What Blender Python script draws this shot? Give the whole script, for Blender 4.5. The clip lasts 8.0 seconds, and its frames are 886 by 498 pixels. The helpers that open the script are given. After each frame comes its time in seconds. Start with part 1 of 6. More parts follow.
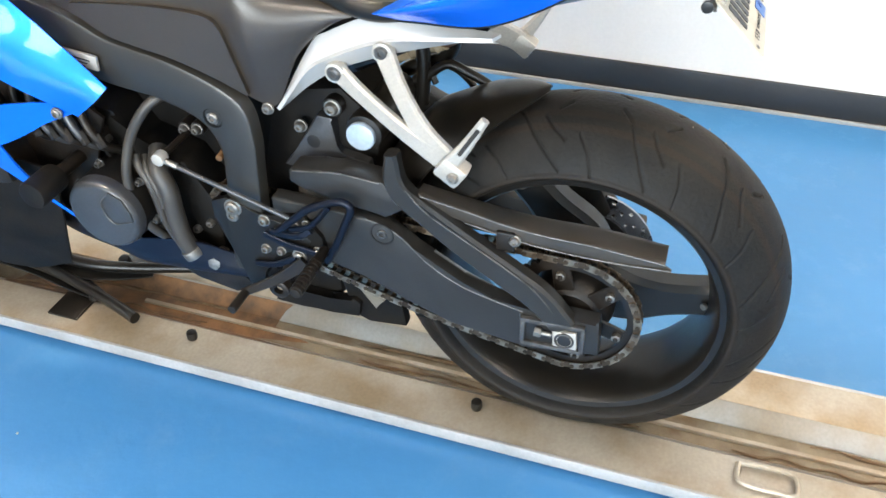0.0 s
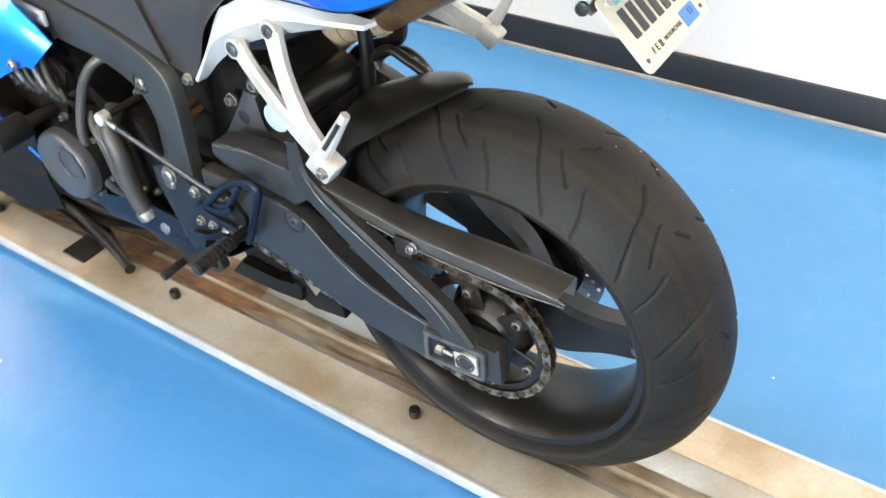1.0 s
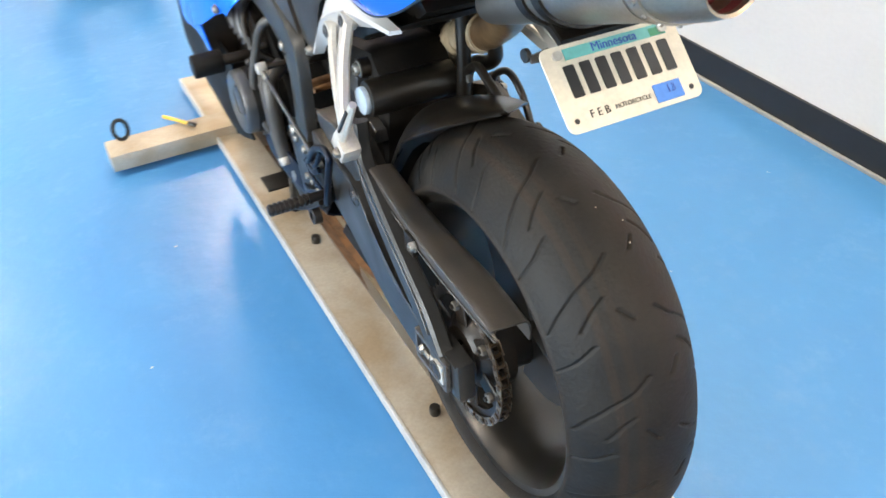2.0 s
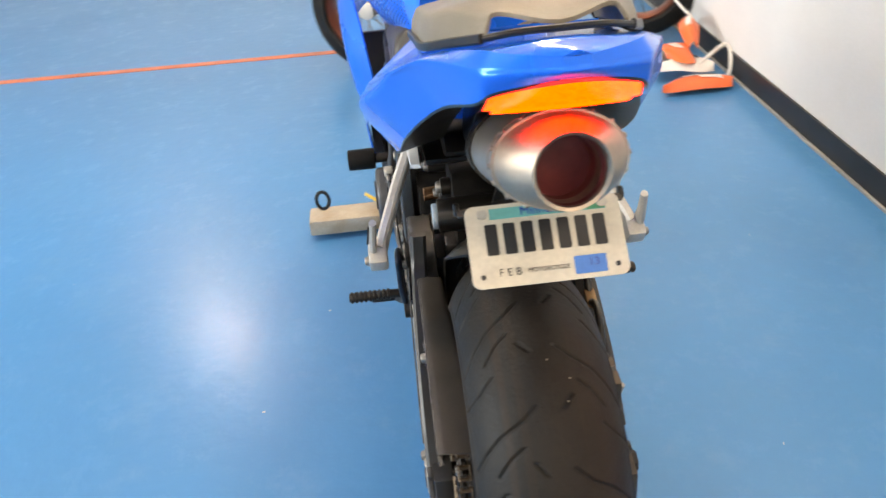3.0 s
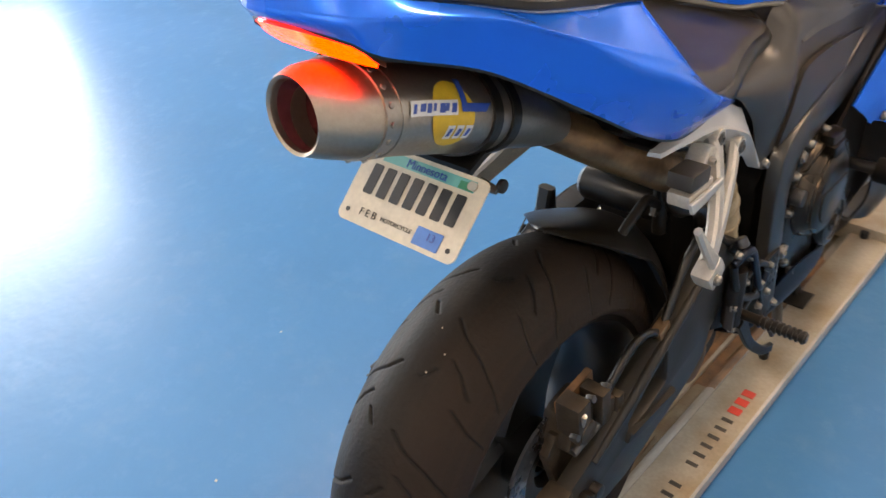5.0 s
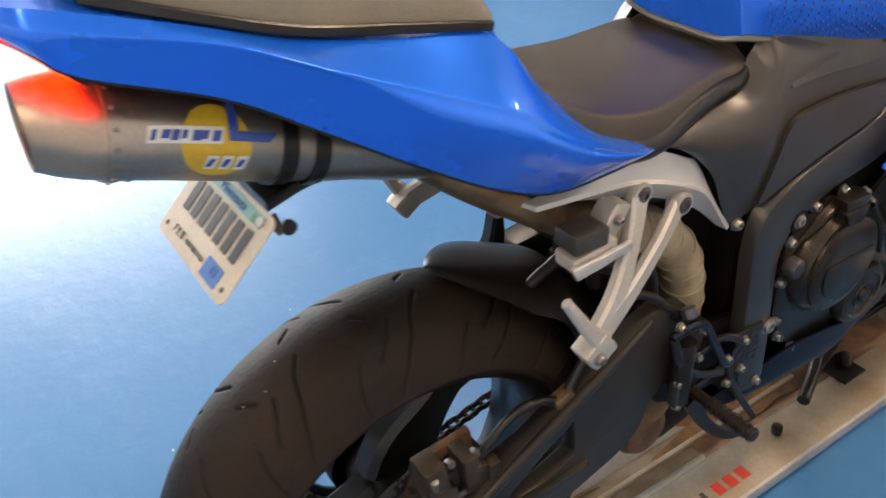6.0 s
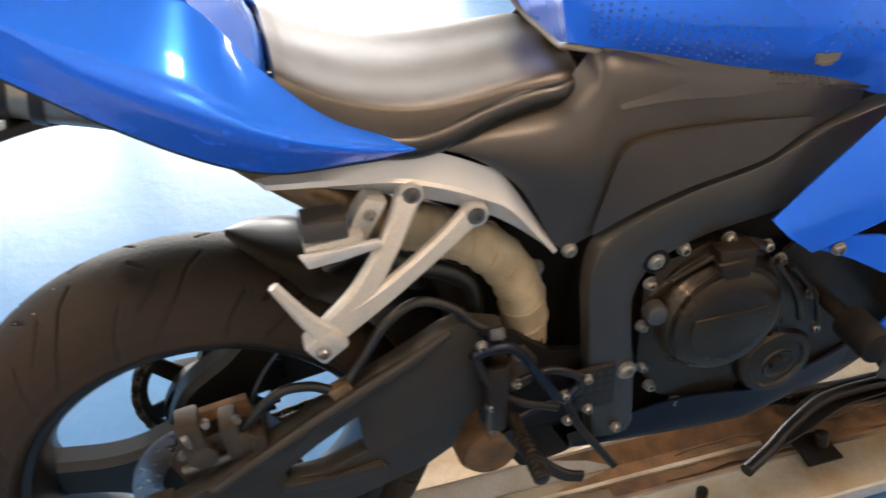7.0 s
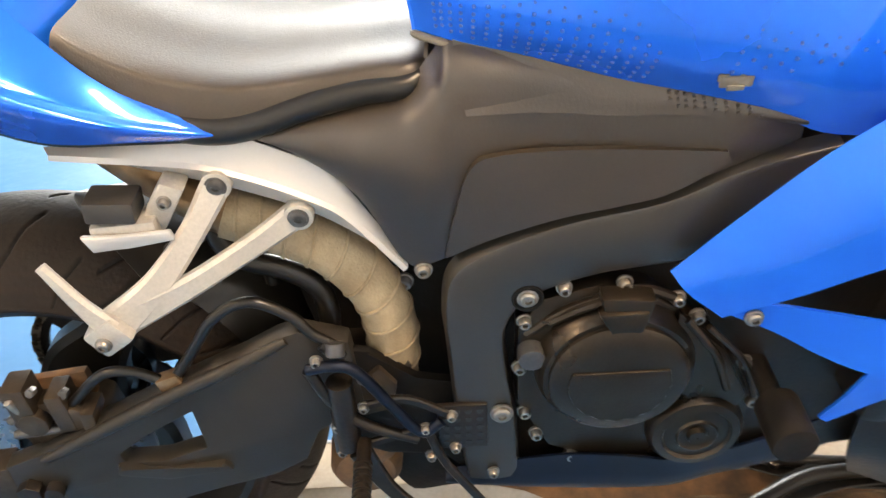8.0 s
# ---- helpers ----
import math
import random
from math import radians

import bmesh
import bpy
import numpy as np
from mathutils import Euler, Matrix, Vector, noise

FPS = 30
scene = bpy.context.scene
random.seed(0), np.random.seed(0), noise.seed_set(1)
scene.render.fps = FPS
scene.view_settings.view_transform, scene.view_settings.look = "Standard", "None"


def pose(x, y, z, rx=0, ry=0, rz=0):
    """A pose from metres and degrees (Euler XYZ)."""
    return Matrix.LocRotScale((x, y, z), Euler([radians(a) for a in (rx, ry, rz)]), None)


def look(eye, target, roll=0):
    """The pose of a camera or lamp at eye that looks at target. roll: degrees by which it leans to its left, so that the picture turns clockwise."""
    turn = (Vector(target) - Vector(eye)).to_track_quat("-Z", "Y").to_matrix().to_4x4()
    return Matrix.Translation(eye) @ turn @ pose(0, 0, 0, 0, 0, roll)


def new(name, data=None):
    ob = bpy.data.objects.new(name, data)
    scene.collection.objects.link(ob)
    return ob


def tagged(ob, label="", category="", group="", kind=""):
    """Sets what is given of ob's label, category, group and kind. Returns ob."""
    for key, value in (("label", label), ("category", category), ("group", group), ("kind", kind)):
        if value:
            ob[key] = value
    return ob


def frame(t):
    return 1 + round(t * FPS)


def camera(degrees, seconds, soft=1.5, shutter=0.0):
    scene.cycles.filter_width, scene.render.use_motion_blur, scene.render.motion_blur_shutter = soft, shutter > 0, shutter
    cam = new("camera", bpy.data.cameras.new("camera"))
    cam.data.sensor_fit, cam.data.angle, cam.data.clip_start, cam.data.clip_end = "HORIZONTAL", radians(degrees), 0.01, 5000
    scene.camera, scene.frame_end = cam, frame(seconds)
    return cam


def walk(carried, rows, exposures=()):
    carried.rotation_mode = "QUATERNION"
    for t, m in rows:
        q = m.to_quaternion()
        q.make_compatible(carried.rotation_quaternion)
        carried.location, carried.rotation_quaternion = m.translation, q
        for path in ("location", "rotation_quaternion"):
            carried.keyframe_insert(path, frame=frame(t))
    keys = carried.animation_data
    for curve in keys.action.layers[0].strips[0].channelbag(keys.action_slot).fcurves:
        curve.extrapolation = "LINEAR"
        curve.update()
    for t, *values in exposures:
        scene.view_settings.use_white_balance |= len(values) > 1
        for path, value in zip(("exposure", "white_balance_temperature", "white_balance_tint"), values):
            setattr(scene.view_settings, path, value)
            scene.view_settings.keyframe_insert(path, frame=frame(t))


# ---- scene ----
cam = camera(55.2, 8.0, 1.5, 0.4)
PATH = [
    (0, (-1.144, -0.124, 1.316), (0.33, 0.365, 0.055), -0.5),
    (0.5, (-1.029, -0.303, 1.282), (0.375, 0.389, 0.037), -2.9),
    (1, (-0.866, -0.469, 1.276), (0.379, 0.41, -0.019), -3.5),
    (1.2, (-0.805, -0.55, 1.268), (0.346, 0.466, -0.014), -5.2),
    (2.3, (-0.456, -0.891, 1.307), (0.055, 0.625, 0.107), -4.1),
    (2.5, (-0.384, -0.917, 1.33), (0.0, 0.671, 0.176), -6.9),
    (3, (-0.154, -0.99, 1.359), (-0.079, 0.723, 0.329), -5.0),
    (3.3, (0.011, -1.008, 1.346), (-0.123, 0.681, 0.283), -4.0),
    (3.5, (0.097, -0.993, 1.33), (-0.13, 0.693, 0.278), -4.3),
    (4, (0.274, -0.889, 1.315), (-0.199, 0.72, 0.225), -2.8),
    (4.2, (0.324, -0.855, 1.317), (-0.293, 0.715, 0.242), -3.5),
    (5.3, (0.663, -0.637, 1.324), (-0.62, 0.438, 0.23), -3.5),
    (5.5, (0.683, -0.55, 1.315), (-0.646, 0.472, 0.225), -2.8),
    (6, (0.741, -0.354, 1.31), (-0.662, 0.516, 0.181), -3.7),
    (6.5, (0.867, -0.093, 1.291), (-0.708, 0.489, 0.204), -3.3),
    (7, (0.943, 0.134, 1.273), (-0.659, 0.522, 0.139), -3.2),
    (7.5, (0.922, 0.343, 1.247), (-0.678, 0.657, 0.088), 0.1),
    (8, (0.856, 0.513, 1.229), (-0.745, 0.511, 0.03), -3.0),
]
EXPOSURES = [(0, 0.7, 6550, 10), (0.5, 0.94, 6550, 10), (1.0, 1.0, 6600, 10), (2.5, 0.68, 6850, 12), (3.0, 0.34, 7200, 14), (3.5, 0.02, 7400, 16), (4.2, -0.02, 7300, 17), (5.5, 0.0, 7150, 18), (6.0, -0.04, 7200, 18), (6.5, 0.01, 7350, 18), (7.2, 0.37, 7500, 18), (8.0, 0.9, 7450, 15)]
walk(cam, [(t, look(e, g, r)) for t, e, g, r in PATH], EXPOSURES)

# ---- light ----
world = bpy.data.worlds.new("world")
scene.world = world
world.use_nodes = True
wn = world.node_tree.nodes
sky = wn.new("ShaderNodeTexSky")
sky.sky_type, sky.sun_disc = "NISHITA", False
sky.sun_elevation, sky.sun_rotation = radians(40), radians(270)
world.node_tree.links.new(sky.outputs[0], wn["Background"].inputs[0])
wn["Background"].inputs[1].default_value = 0.12
WINDOW_LIGHT = 80.0
TUBE_LIGHT = 40.0
scene.view_settings.exposure = 0.0


def area(name, at, aim, sx, sy, watts, colour):
    d = bpy.data.lights.new(name, "AREA")
    d.shape, d.size, d.size_y, d.energy, d.color = "RECTANGLE", sx, sy, watts, colour
    ob = new(name, d)
    ob.matrix_world = look(at, aim)
    return ob


# ---- materials ----
def mat(name, colour, rough=0.5, metal=0.0, vary=0.25, scale=8.0, grain=120.0, bump=0.15, coat=0.0, tint=None, emit=0.0, rvary=0.12, fine=0.3, spec=0.5):
    """Principled surface with large stains, fine grain and relief."""
    m = bpy.data.materials.new(name)
    m.use_nodes = True
    n, l = m.node_tree.nodes, m.node_tree.links
    b = n["Principled BSDF"]
    b.inputs["Roughness"].default_value, b.inputs["Metallic"].default_value = rough, metal
    b.inputs["Coat Weight"].default_value, b.inputs["Coat Roughness"].default_value = coat, 0.06
    b.inputs["Specular IOR Level"].default_value = spec
    co = n.new("ShaderNodeTexCoord")
    big, small = n.new("ShaderNodeTexNoise"), n.new("ShaderNodeTexNoise")
    big.inputs["Scale"].default_value, big.inputs["Detail"].default_value = scale, 5
    small.inputs["Scale"].default_value, small.inputs["Detail"].default_value = grain, 3
    l.new(co.outputs["Object"], big.inputs["Vector"])
    l.new(co.outputs["Object"], small.inputs["Vector"])
    mix = n.new("ShaderNodeMix")
    mix.data_type = "RGBA"
    c2 = tint if tint else tuple(c * (1 - vary) for c in colour)
    mix.inputs[6].default_value, mix.inputs[7].default_value = (*colour, 1), (*c2, 1)
    ramp = n.new("ShaderNodeMapRange")
    ramp.inputs[1].default_value, ramp.inputs[2].default_value = 0.38, 0.68
    l.new(big.outputs[0], ramp.inputs[0])
    l.new(ramp.outputs[0], mix.inputs[0])
    mix2 = n.new("ShaderNodeMix")
    mix2.data_type, mix2.blend_type = "RGBA", "MULTIPLY"
    mix2.inputs[0].default_value = fine
    l.new(mix.outputs[2], mix2.inputs[6])
    l.new(small.outputs[0], mix2.inputs[7])
    l.new(mix2.outputs[2], b.inputs["Base Color"])
    rr = n.new("ShaderNodeMapRange")
    rr.inputs[3].default_value, rr.inputs[4].default_value = max(0.02, rough - rvary), min(1, rough + rvary)
    l.new(big.outputs[0], rr.inputs[0])
    l.new(rr.outputs[0], b.inputs["Roughness"])
    if bump:
        bp = n.new("ShaderNodeBump")
        bp.inputs["Strength"].default_value, bp.inputs["Distance"].default_value = bump, 0.002
        l.new(small.outputs[0], bp.inputs["Height"])
        l.new(bp.outputs[0], b.inputs["Normal"])
    if emit:
        b.inputs["Emission Color"].default_value, b.inputs["Emission Strength"].default_value = (*colour, 1), emit
    return m


M_FLOOR = mat("blue epoxy floor", (0.055, 0.212, 0.455), 0.33, 0, 0.1, 0.8, 22, 0.5, 0.14, rvary=0.1, fine=0.06, spec=0.4)
M_WALL = mat("white wall paint", (0.8, 0.79, 0.76), 0.6, 0, 0.06, 2, 90, 0.06, fine=0.1)
M_BASE = mat("black vinyl baseboard", (0.02, 0.02, 0.022), 0.4, 0, 0.3, 4, 80, 0.05)
M_CAULK = mat("grey caulk strip", (0.35, 0.36, 0.36), 0.6)
M_CEIL = mat("ceiling white", (0.75, 0.75, 0.73), 0.8, fine=0.1)
M_ORANGE = mat("orange floor paint", (0.75, 0.16, 0.04), 0.35, 0, 0.25, 6, 60, 0.05)
M_STEEL = mat("galvanised deck", (0.5, 0.44, 0.355), 0.45, 0.45, 0.35, 7, 150, 0.12, tint=(0.36, 0.27, 0.17))
M_STEELEDGE = mat("bare aluminium edge", (0.55, 0.54, 0.52), 0.5, 0.3, 0.25, 9, 150, 0.05)
M_WALLGREY = mat("smooth grey galvanised groove side", (0.38, 0.36, 0.33), 0.38, 0.45, 0.25, 5, 150, 0.06, tint=(0.3, 0.24, 0.17))
M_RUST = mat("rusty dirt", (0.11, 0.06, 0.025), 0.8, 0, 0.6, 22, 220, 0.6, tint=(0.2, 0.13, 0.07))
M_RUBBER = mat("tyre rubber", (0.0085, 0.0085, 0.008), 0.56, 0, 0.3, 14, 160, 0.45, tint=(0.0165, 0.015, 0.0128), spec=0.2, fine=0.5)
M_BLUE = mat("blue gloss paint", (0.003, 0.158, 0.86), 0.27, 0.36, 0.08, 3, 300, 0.0, 0.6, rvary=0.03, fine=0.06, spec=0.12)
M_BLUE.node_tree.nodes["Principled BSDF"].inputs["Coat Roughness"].default_value = 0.025
# the blue paint darkened: shade under the bike put into its base
M_BLUESHADE = mat("blue paint in belly shade", (0.0026, 0.006, 0.0175), 0.45, 0, 0.3, 6, 200, 0.03, spec=0.3)
M_BLACK = mat("black satin plastic", (0.0105, 0.0088, 0.0068), 0.33, 0, 0.25, 9, 260, 0.12, spec=0.42)
M_COVER = mat("dusty satin black plastic", (0.04, 0.0285, 0.018), 0.38, 0, 0.35, 7, 300, 0.1, spec=0.7)
M_CHAR = mat("charcoal frame paint", (0.027, 0.0255, 0.0235), 0.35, 0.0, 0.25, 8, 300, 0.1, spec=0.42)
M_LEATHER = mat("dusty black grained vinyl", (0.05, 0.036, 0.022), 0.37, 0, 0.3, 9, 420, 0.16, spec=0.5)
M_FADED = mat("faded tan-grey vinyl", (0.22, 0.188, 0.138), 0.42, 0, 0.25, 9, 420, 0.3, spec=0.5)
M_SILVER = mat("silver painted alloy", (0.53, 0.52, 0.5), 0.42, 0.3, 0.08, 6, 300, 0.02, fine=0.06)
M_ALU = mat("cast aluminium", (0.56, 0.525, 0.465), 0.44, 0.4, 0.15, 15, 260, 0.12)
M_TITAN = mat("brushed titanium", (0.42, 0.375, 0.32), 0.38, 0.9, 0.2, 6, 240, 0.1)
M_CHROME = mat("bright fastener steel", (0.38, 0.35, 0.31), 0.42, 0.85, 0.4, 60, 200, 0.1)
M_DARK = mat("dark greasy metal", (0.009, 0.0075, 0.006), 0.42, 0.3, 0.5, 20, 180, 0.25, tint=(0.024, 0.016, 0.01))
M_CONE = mat("brushed polished end cone", (0.44, 0.37, 0.29), 0.4, 0.95, 0.15, 6, 240, 0.06)
M_ENGINE = mat("dark bronze engine cover", (0.05, 0.038, 0.027), 0.31, 0.7, 0.35, 12, 260, 0.12)
M_GEN = mat("grey engine cover", (0.105, 0.104, 0.106), 0.36, 0.6, 0.25, 12, 260, 0.1)
M_WRAP = mat("tan exhaust wrap", (0.46, 0.36, 0.23), 0.85, 0, 0.3, 20, 300, 0.5, tint=(0.3, 0.22, 0.13))
M_PIPE = mat("heat-stained pipe", (0.42, 0.26, 0.13), 0.38, 0.7, 0.4, 14, 160, 0.2, tint=(0.15, 0.085, 0.045))
M_RUSTPIPE = mat("brown rust", (0.24, 0.115, 0.044), 0.7, 0.1, 0.5, 25, 160, 0.3, tint=(0.1, 0.055, 0.028))
M_CHAIN = mat("oily chain steel", (0.5, 0.41, 0.31), 0.34, 0.9, 0.4, 30, 160, 0.2, tint=(0.16, 0.11, 0.07))
M_DISC = mat("brake disc steel", (0.4, 0.4, 0.42), 0.3, 0.95, 0.2, 20, 200, 0.05)
M_CALIPER = mat("dusty bronze caliper", (0.07, 0.05, 0.032), 0.5, 0.4, 0.5, 25, 160, 0.25, tint=(0.03, 0.022, 0.015))
M_PLATE = mat("cream plate enamel", (0.68, 0.62, 0.5), 0.35, 0, 0.12, 18, 160, 0.03)
M_PLATETEAL = mat("teal plate print", (0.16, 0.5, 0.47), 0.35)
M_PLATEGREEN = mat("green plate print", (0.05, 0.3, 0.16), 0.35)
M_INK = mat("black ink", (0.015, 0.015, 0.016), 0.45)
M_STICKBLUE = mat("blue sticker", (0.06, 0.24, 0.72), 0.35)
M_YELLOW = mat("yellow decal", (0.8, 0.52, 0.04), 0.35)
M_DECBLUE = mat("blue decal", (0.03, 0.09, 0.42), 0.35)
M_WHITE = mat("white plastic", (0.75, 0.74, 0.71), 0.35, 0, 0.12, 12, 200, 0.03)
M_KORANGE = mat("orange plastic", (0.85, 0.16, 0.04), 0.35, 0, 0.12, 12, 200, 0.03)
M_RIM = mat("dull reddish rim", (0.2, 0.06, 0.035), 0.4, 0.4, 0.3, 12, 200, 0.05)
M_RED = mat("red print", (0.6, 0.05, 0.03), 0.45)
M_LENS = mat("lit orange tail lamp lens", (1.0, 0.0165, 0.0014), 0.2, 0, 0.0, 60, 200, 0.1, emit=9.0)
M_LENSHOT = mat("lit yellow-orange lens row", (1.0, 0.02, 0.001), 0.2, 0, 0.0, 60, 200, 0.1, emit=17.0)
M_LENSRED = mat("red lens", (0.95, 0.02, 0.014), 0.15, 0, 0.1, 20, 200, 0.0, emit=1.6)
# floor wear: paler scuffs that are also rougher
_t = M_FLOOR.node_tree
_b = _t.nodes["Principled BSDF"]
_c, _s, _w = _t.nodes.new("ShaderNodeTexCoord"), _t.nodes.new("ShaderNodeTexNoise"), _t.nodes.new("ShaderNodeMapRange")
_s.inputs["Scale"].default_value, _s.inputs["Detail"].default_value, _s.inputs["Roughness"].default_value = 5.0, 8, 0.75
_w.inputs[1].default_value, _w.inputs[2].default_value, _w.inputs[3].default_value, _w.inputs[4].default_value = 0.5, 0.78, 0.0, 0.13
_w.interpolation_type = "SMOOTHSTEP"
_m = _t.nodes.new("ShaderNodeMix")
_m.data_type = "RGBA"
_m.inputs[7].default_value = (0.3, 0.44, 0.54, 1)
_old = _b.inputs["Base Color"].links[0].from_socket
_t.links.new(_c.outputs["Object"], _s.inputs["Vector"])
_t.links.new(_s.outputs[0], _w.inputs[0])
_t.links.new(_w.outputs[0], _m.inputs[0])
_t.links.new(_old, _m.inputs[6])
_t.links.new(_m.outputs[2], _b.inputs["Base Color"])
_a = _t.nodes.new("ShaderNodeMath")
_a.operation = "MULTIPLY_ADD"
_a.inputs[1].default_value = 0.8
_t.links.new(_w.outputs[0], _a.inputs[0])
_t.links.new(_b.inputs["Roughness"].links[0].from_socket, _a.inputs[2])
_t.links.new(_a.outputs[0], _b.inputs["Roughness"])
for _n in _t.nodes:
    if _n.type == "BUMP":
        _n.inputs["Distance"].default_value, _n.inputs["Strength"].default_value = 0.003, 0.5
        _t.links.new(_n.outputs[0], _b.inputs["Coat Normal"])
_b.inputs["Coat Roughness"].default_value = 0.16
_p, _k = _t.nodes.new("ShaderNodeTexNoise"), _t.nodes.new("ShaderNodeMapRange")
_p.inputs["Scale"].default_value, _p.inputs["Detail"].default_value, _p.inputs["Roughness"].default_value = 9.0, 9, 0.8
_k.inputs[1].default_value, _k.inputs[2].default_value, _k.inputs[3].default_value, _k.inputs[4].default_value = 0.42, 0.62, 0.13, 0.33
_t.links.new(_c.outputs["Object"], _p.inputs["Vector"])
_t.links.new(_p.outputs[0], _k.inputs[0])
_t.links.new(_k.outputs[0], _b.inputs["Coat Roughness"])
# lamp lens: small bright cells
_n = M_LENS.node_tree.nodes
_v = _n.new("ShaderNodeTexVoronoi")
_v.inputs["Scale"].default_value = 130
_r = _n.new("ShaderNodeMapRange")
_r.inputs[1].default_value, _r.inputs[2].default_value, _r.inputs[3].default_value, _r.inputs[4].default_value = 0.05, 0.75, 44.0, 6.0
M_LENS.node_tree.links.new(_v.outputs["Distance"], _r.inputs[0])
M_LENS.node_tree.links.new(_r.outputs[0], _n["Principled BSDF"].inputs["Emission Strength"])
# browner towards the brake side, with brown dust rings round the tyre
_t = M_RUBBER.node_tree
_b = _t.nodes["Principled BSDF"]
_c, _x, _f, _s, _q = _t.nodes.new("ShaderNodeTexCoord"), _t.nodes.new("ShaderNodeSeparateXYZ"), _t.nodes.new("ShaderNodeMapRange"), _t.nodes.new("ShaderNodeTexNoise"), _t.nodes.new("ShaderNodeMath")
_s.inputs["Scale"].default_value, _s.inputs["Detail"].default_value = 11, 5
_f.inputs[1].default_value, _f.inputs[2].default_value, _f.inputs[4].default_value = -0.04, 0.06, 1.2
_m = _t.nodes.new("ShaderNodeMix")
_m.data_type = "RGBA"
_m.inputs[7].default_value = (0.022, 0.0108, 0.0048, 1)
_q.operation = "MULTIPLY"
_old = _b.inputs["Base Color"].links[0].from_socket
_t.links.new(_c.outputs["Object"], _x.inputs[0])
_t.links.new(_c.outputs["Object"], _s.inputs["Vector"])
_t.links.new(_x.outputs["X"], _f.inputs[0])
_t.links.new(_f.outputs[0], _q.inputs[0])
_t.links.new(_s.outputs[0], _q.inputs[1])
_t.links.new(_q.outputs[0], _m.inputs[0])
_t.links.new(_old, _m.inputs[6])
_t.links.new(_m.outputs[2], _b.inputs["Base Color"])
_o, _h, _e, _s, _k = _t.nodes.new("ShaderNodeVectorMath"), _t.nodes.new("ShaderNodeVectorMath"), _t.nodes.new("ShaderNodeCombineXYZ"), _t.nodes.new("ShaderNodeTexNoise"), _t.nodes.new("ShaderNodeMapRange")
_o.operation, _h.operation = "MULTIPLY_ADD", "LENGTH"
_o.inputs[1].default_value, _o.inputs[2].default_value = (0, 1, 1), (0, 0, -0.35)
_s.inputs["Scale"].default_value, _s.inputs["Detail"].default_value = 52, 4
_k.inputs[1].default_value, _k.inputs[2].default_value, _k.inputs[4].default_value = 0.52, 0.72, 0.55
_t.links.new(_c.outputs["Object"], _o.inputs[0])
_t.links.new(_o.outputs[0], _h.inputs[0])
_t.links.new(_x.outputs["X"], _e.inputs[0])
_t.links.new(_h.outputs["Value"], _e.inputs[1])
_t.links.new(_e.outputs[0], _s.inputs["Vector"])
_t.links.new(_s.outputs[0], _k.inputs[0])
_m = _t.nodes.new("ShaderNodeMix")
_m.data_type = "RGBA"
_m.inputs[7].default_value = (0.027, 0.0155, 0.0075, 1)
_old = _b.inputs["Base Color"].links[0].from_socket
_t.links.new(_k.outputs[0], _m.inputs[0])
_t.links.new(_old, _m.inputs[6])
_t.links.new(_m.outputs[2], _b.inputs["Base Color"])
# groove shade put into the colour: tread grooves blend to near black
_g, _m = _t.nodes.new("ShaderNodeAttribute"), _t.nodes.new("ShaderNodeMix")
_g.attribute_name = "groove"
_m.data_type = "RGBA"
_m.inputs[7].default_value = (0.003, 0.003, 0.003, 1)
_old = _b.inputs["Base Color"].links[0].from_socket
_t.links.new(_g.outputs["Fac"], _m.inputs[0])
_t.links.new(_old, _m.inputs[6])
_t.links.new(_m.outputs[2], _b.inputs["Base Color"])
# base lightened so satin sheen sits in the colour, along with dust
M_GREYBLACK = mat("black plastic with dust and sheen in its colour", (0.055, 0.047, 0.038), 0.45, 0, 0.4, 9, 260, 0.1, spec=0.6)
M_ARM = mat("dusty charcoal swingarm paint", (0.03, 0.025, 0.019), 0.46, 0, 0.35, 8, 300, 0.1, spec=0.35)
# the tail lamp's red glow inside the outlet is put into this base
M_CORE = mat("sooty steel with red lamp glow in its colour", (0.19, 0.033, 0.037), 0.55, 0.1, 0.4, 30, 160, 0.3)
M_WORN = mat("worn metal and pale edge grey", (0.13, 0.125, 0.12), 0.4, 0.5, 0.6, 40, 200, 0.1)
M_CAP = mat("pale reflector disc", (0.55, 0.65, 0.75), 0.2, 0.3)
M_ANOD = mat("dark blue anodised metal", (0.004, 0.008, 0.021), 0.38, 0.5, 0.2, 15, 200, 0.05)
# near-black base holds the shade of the cavities round the engine
M_SHADEBLACK = mat("black casting deepened with shade", (0.0045, 0.004, 0.0036), 0.6, 0, 0.5, 20, 180, 0.25, tint=(0.011, 0.0085, 0.006), spec=0.18)
M_GROOVE = mat("yellow-grey dirt film on steel", (0.27, 0.225, 0.155), 0.6, 0.1, 0.4, 16, 200, 0.3, tint=(0.16, 0.105, 0.055))
M_SPAR = mat("grey-black frame paint", (0.028, 0.025, 0.02), 0.36, 0.0, 0.25, 8, 300, 0.1, spec=0.6)
M_LINK = mat("brown oily link steel", (0.15, 0.105, 0.07), 0.4, 0.8, 0.5, 40, 160, 0.2, tint=(0.05, 0.035, 0.022))
M_TUBE = mat("fluorescent tube", (1.0, 0.97, 0.92), 0.5, emit=42.0)
M_PENCIL = mat("yellow pencil paint", (0.75, 0.48, 0.06), 0.4)


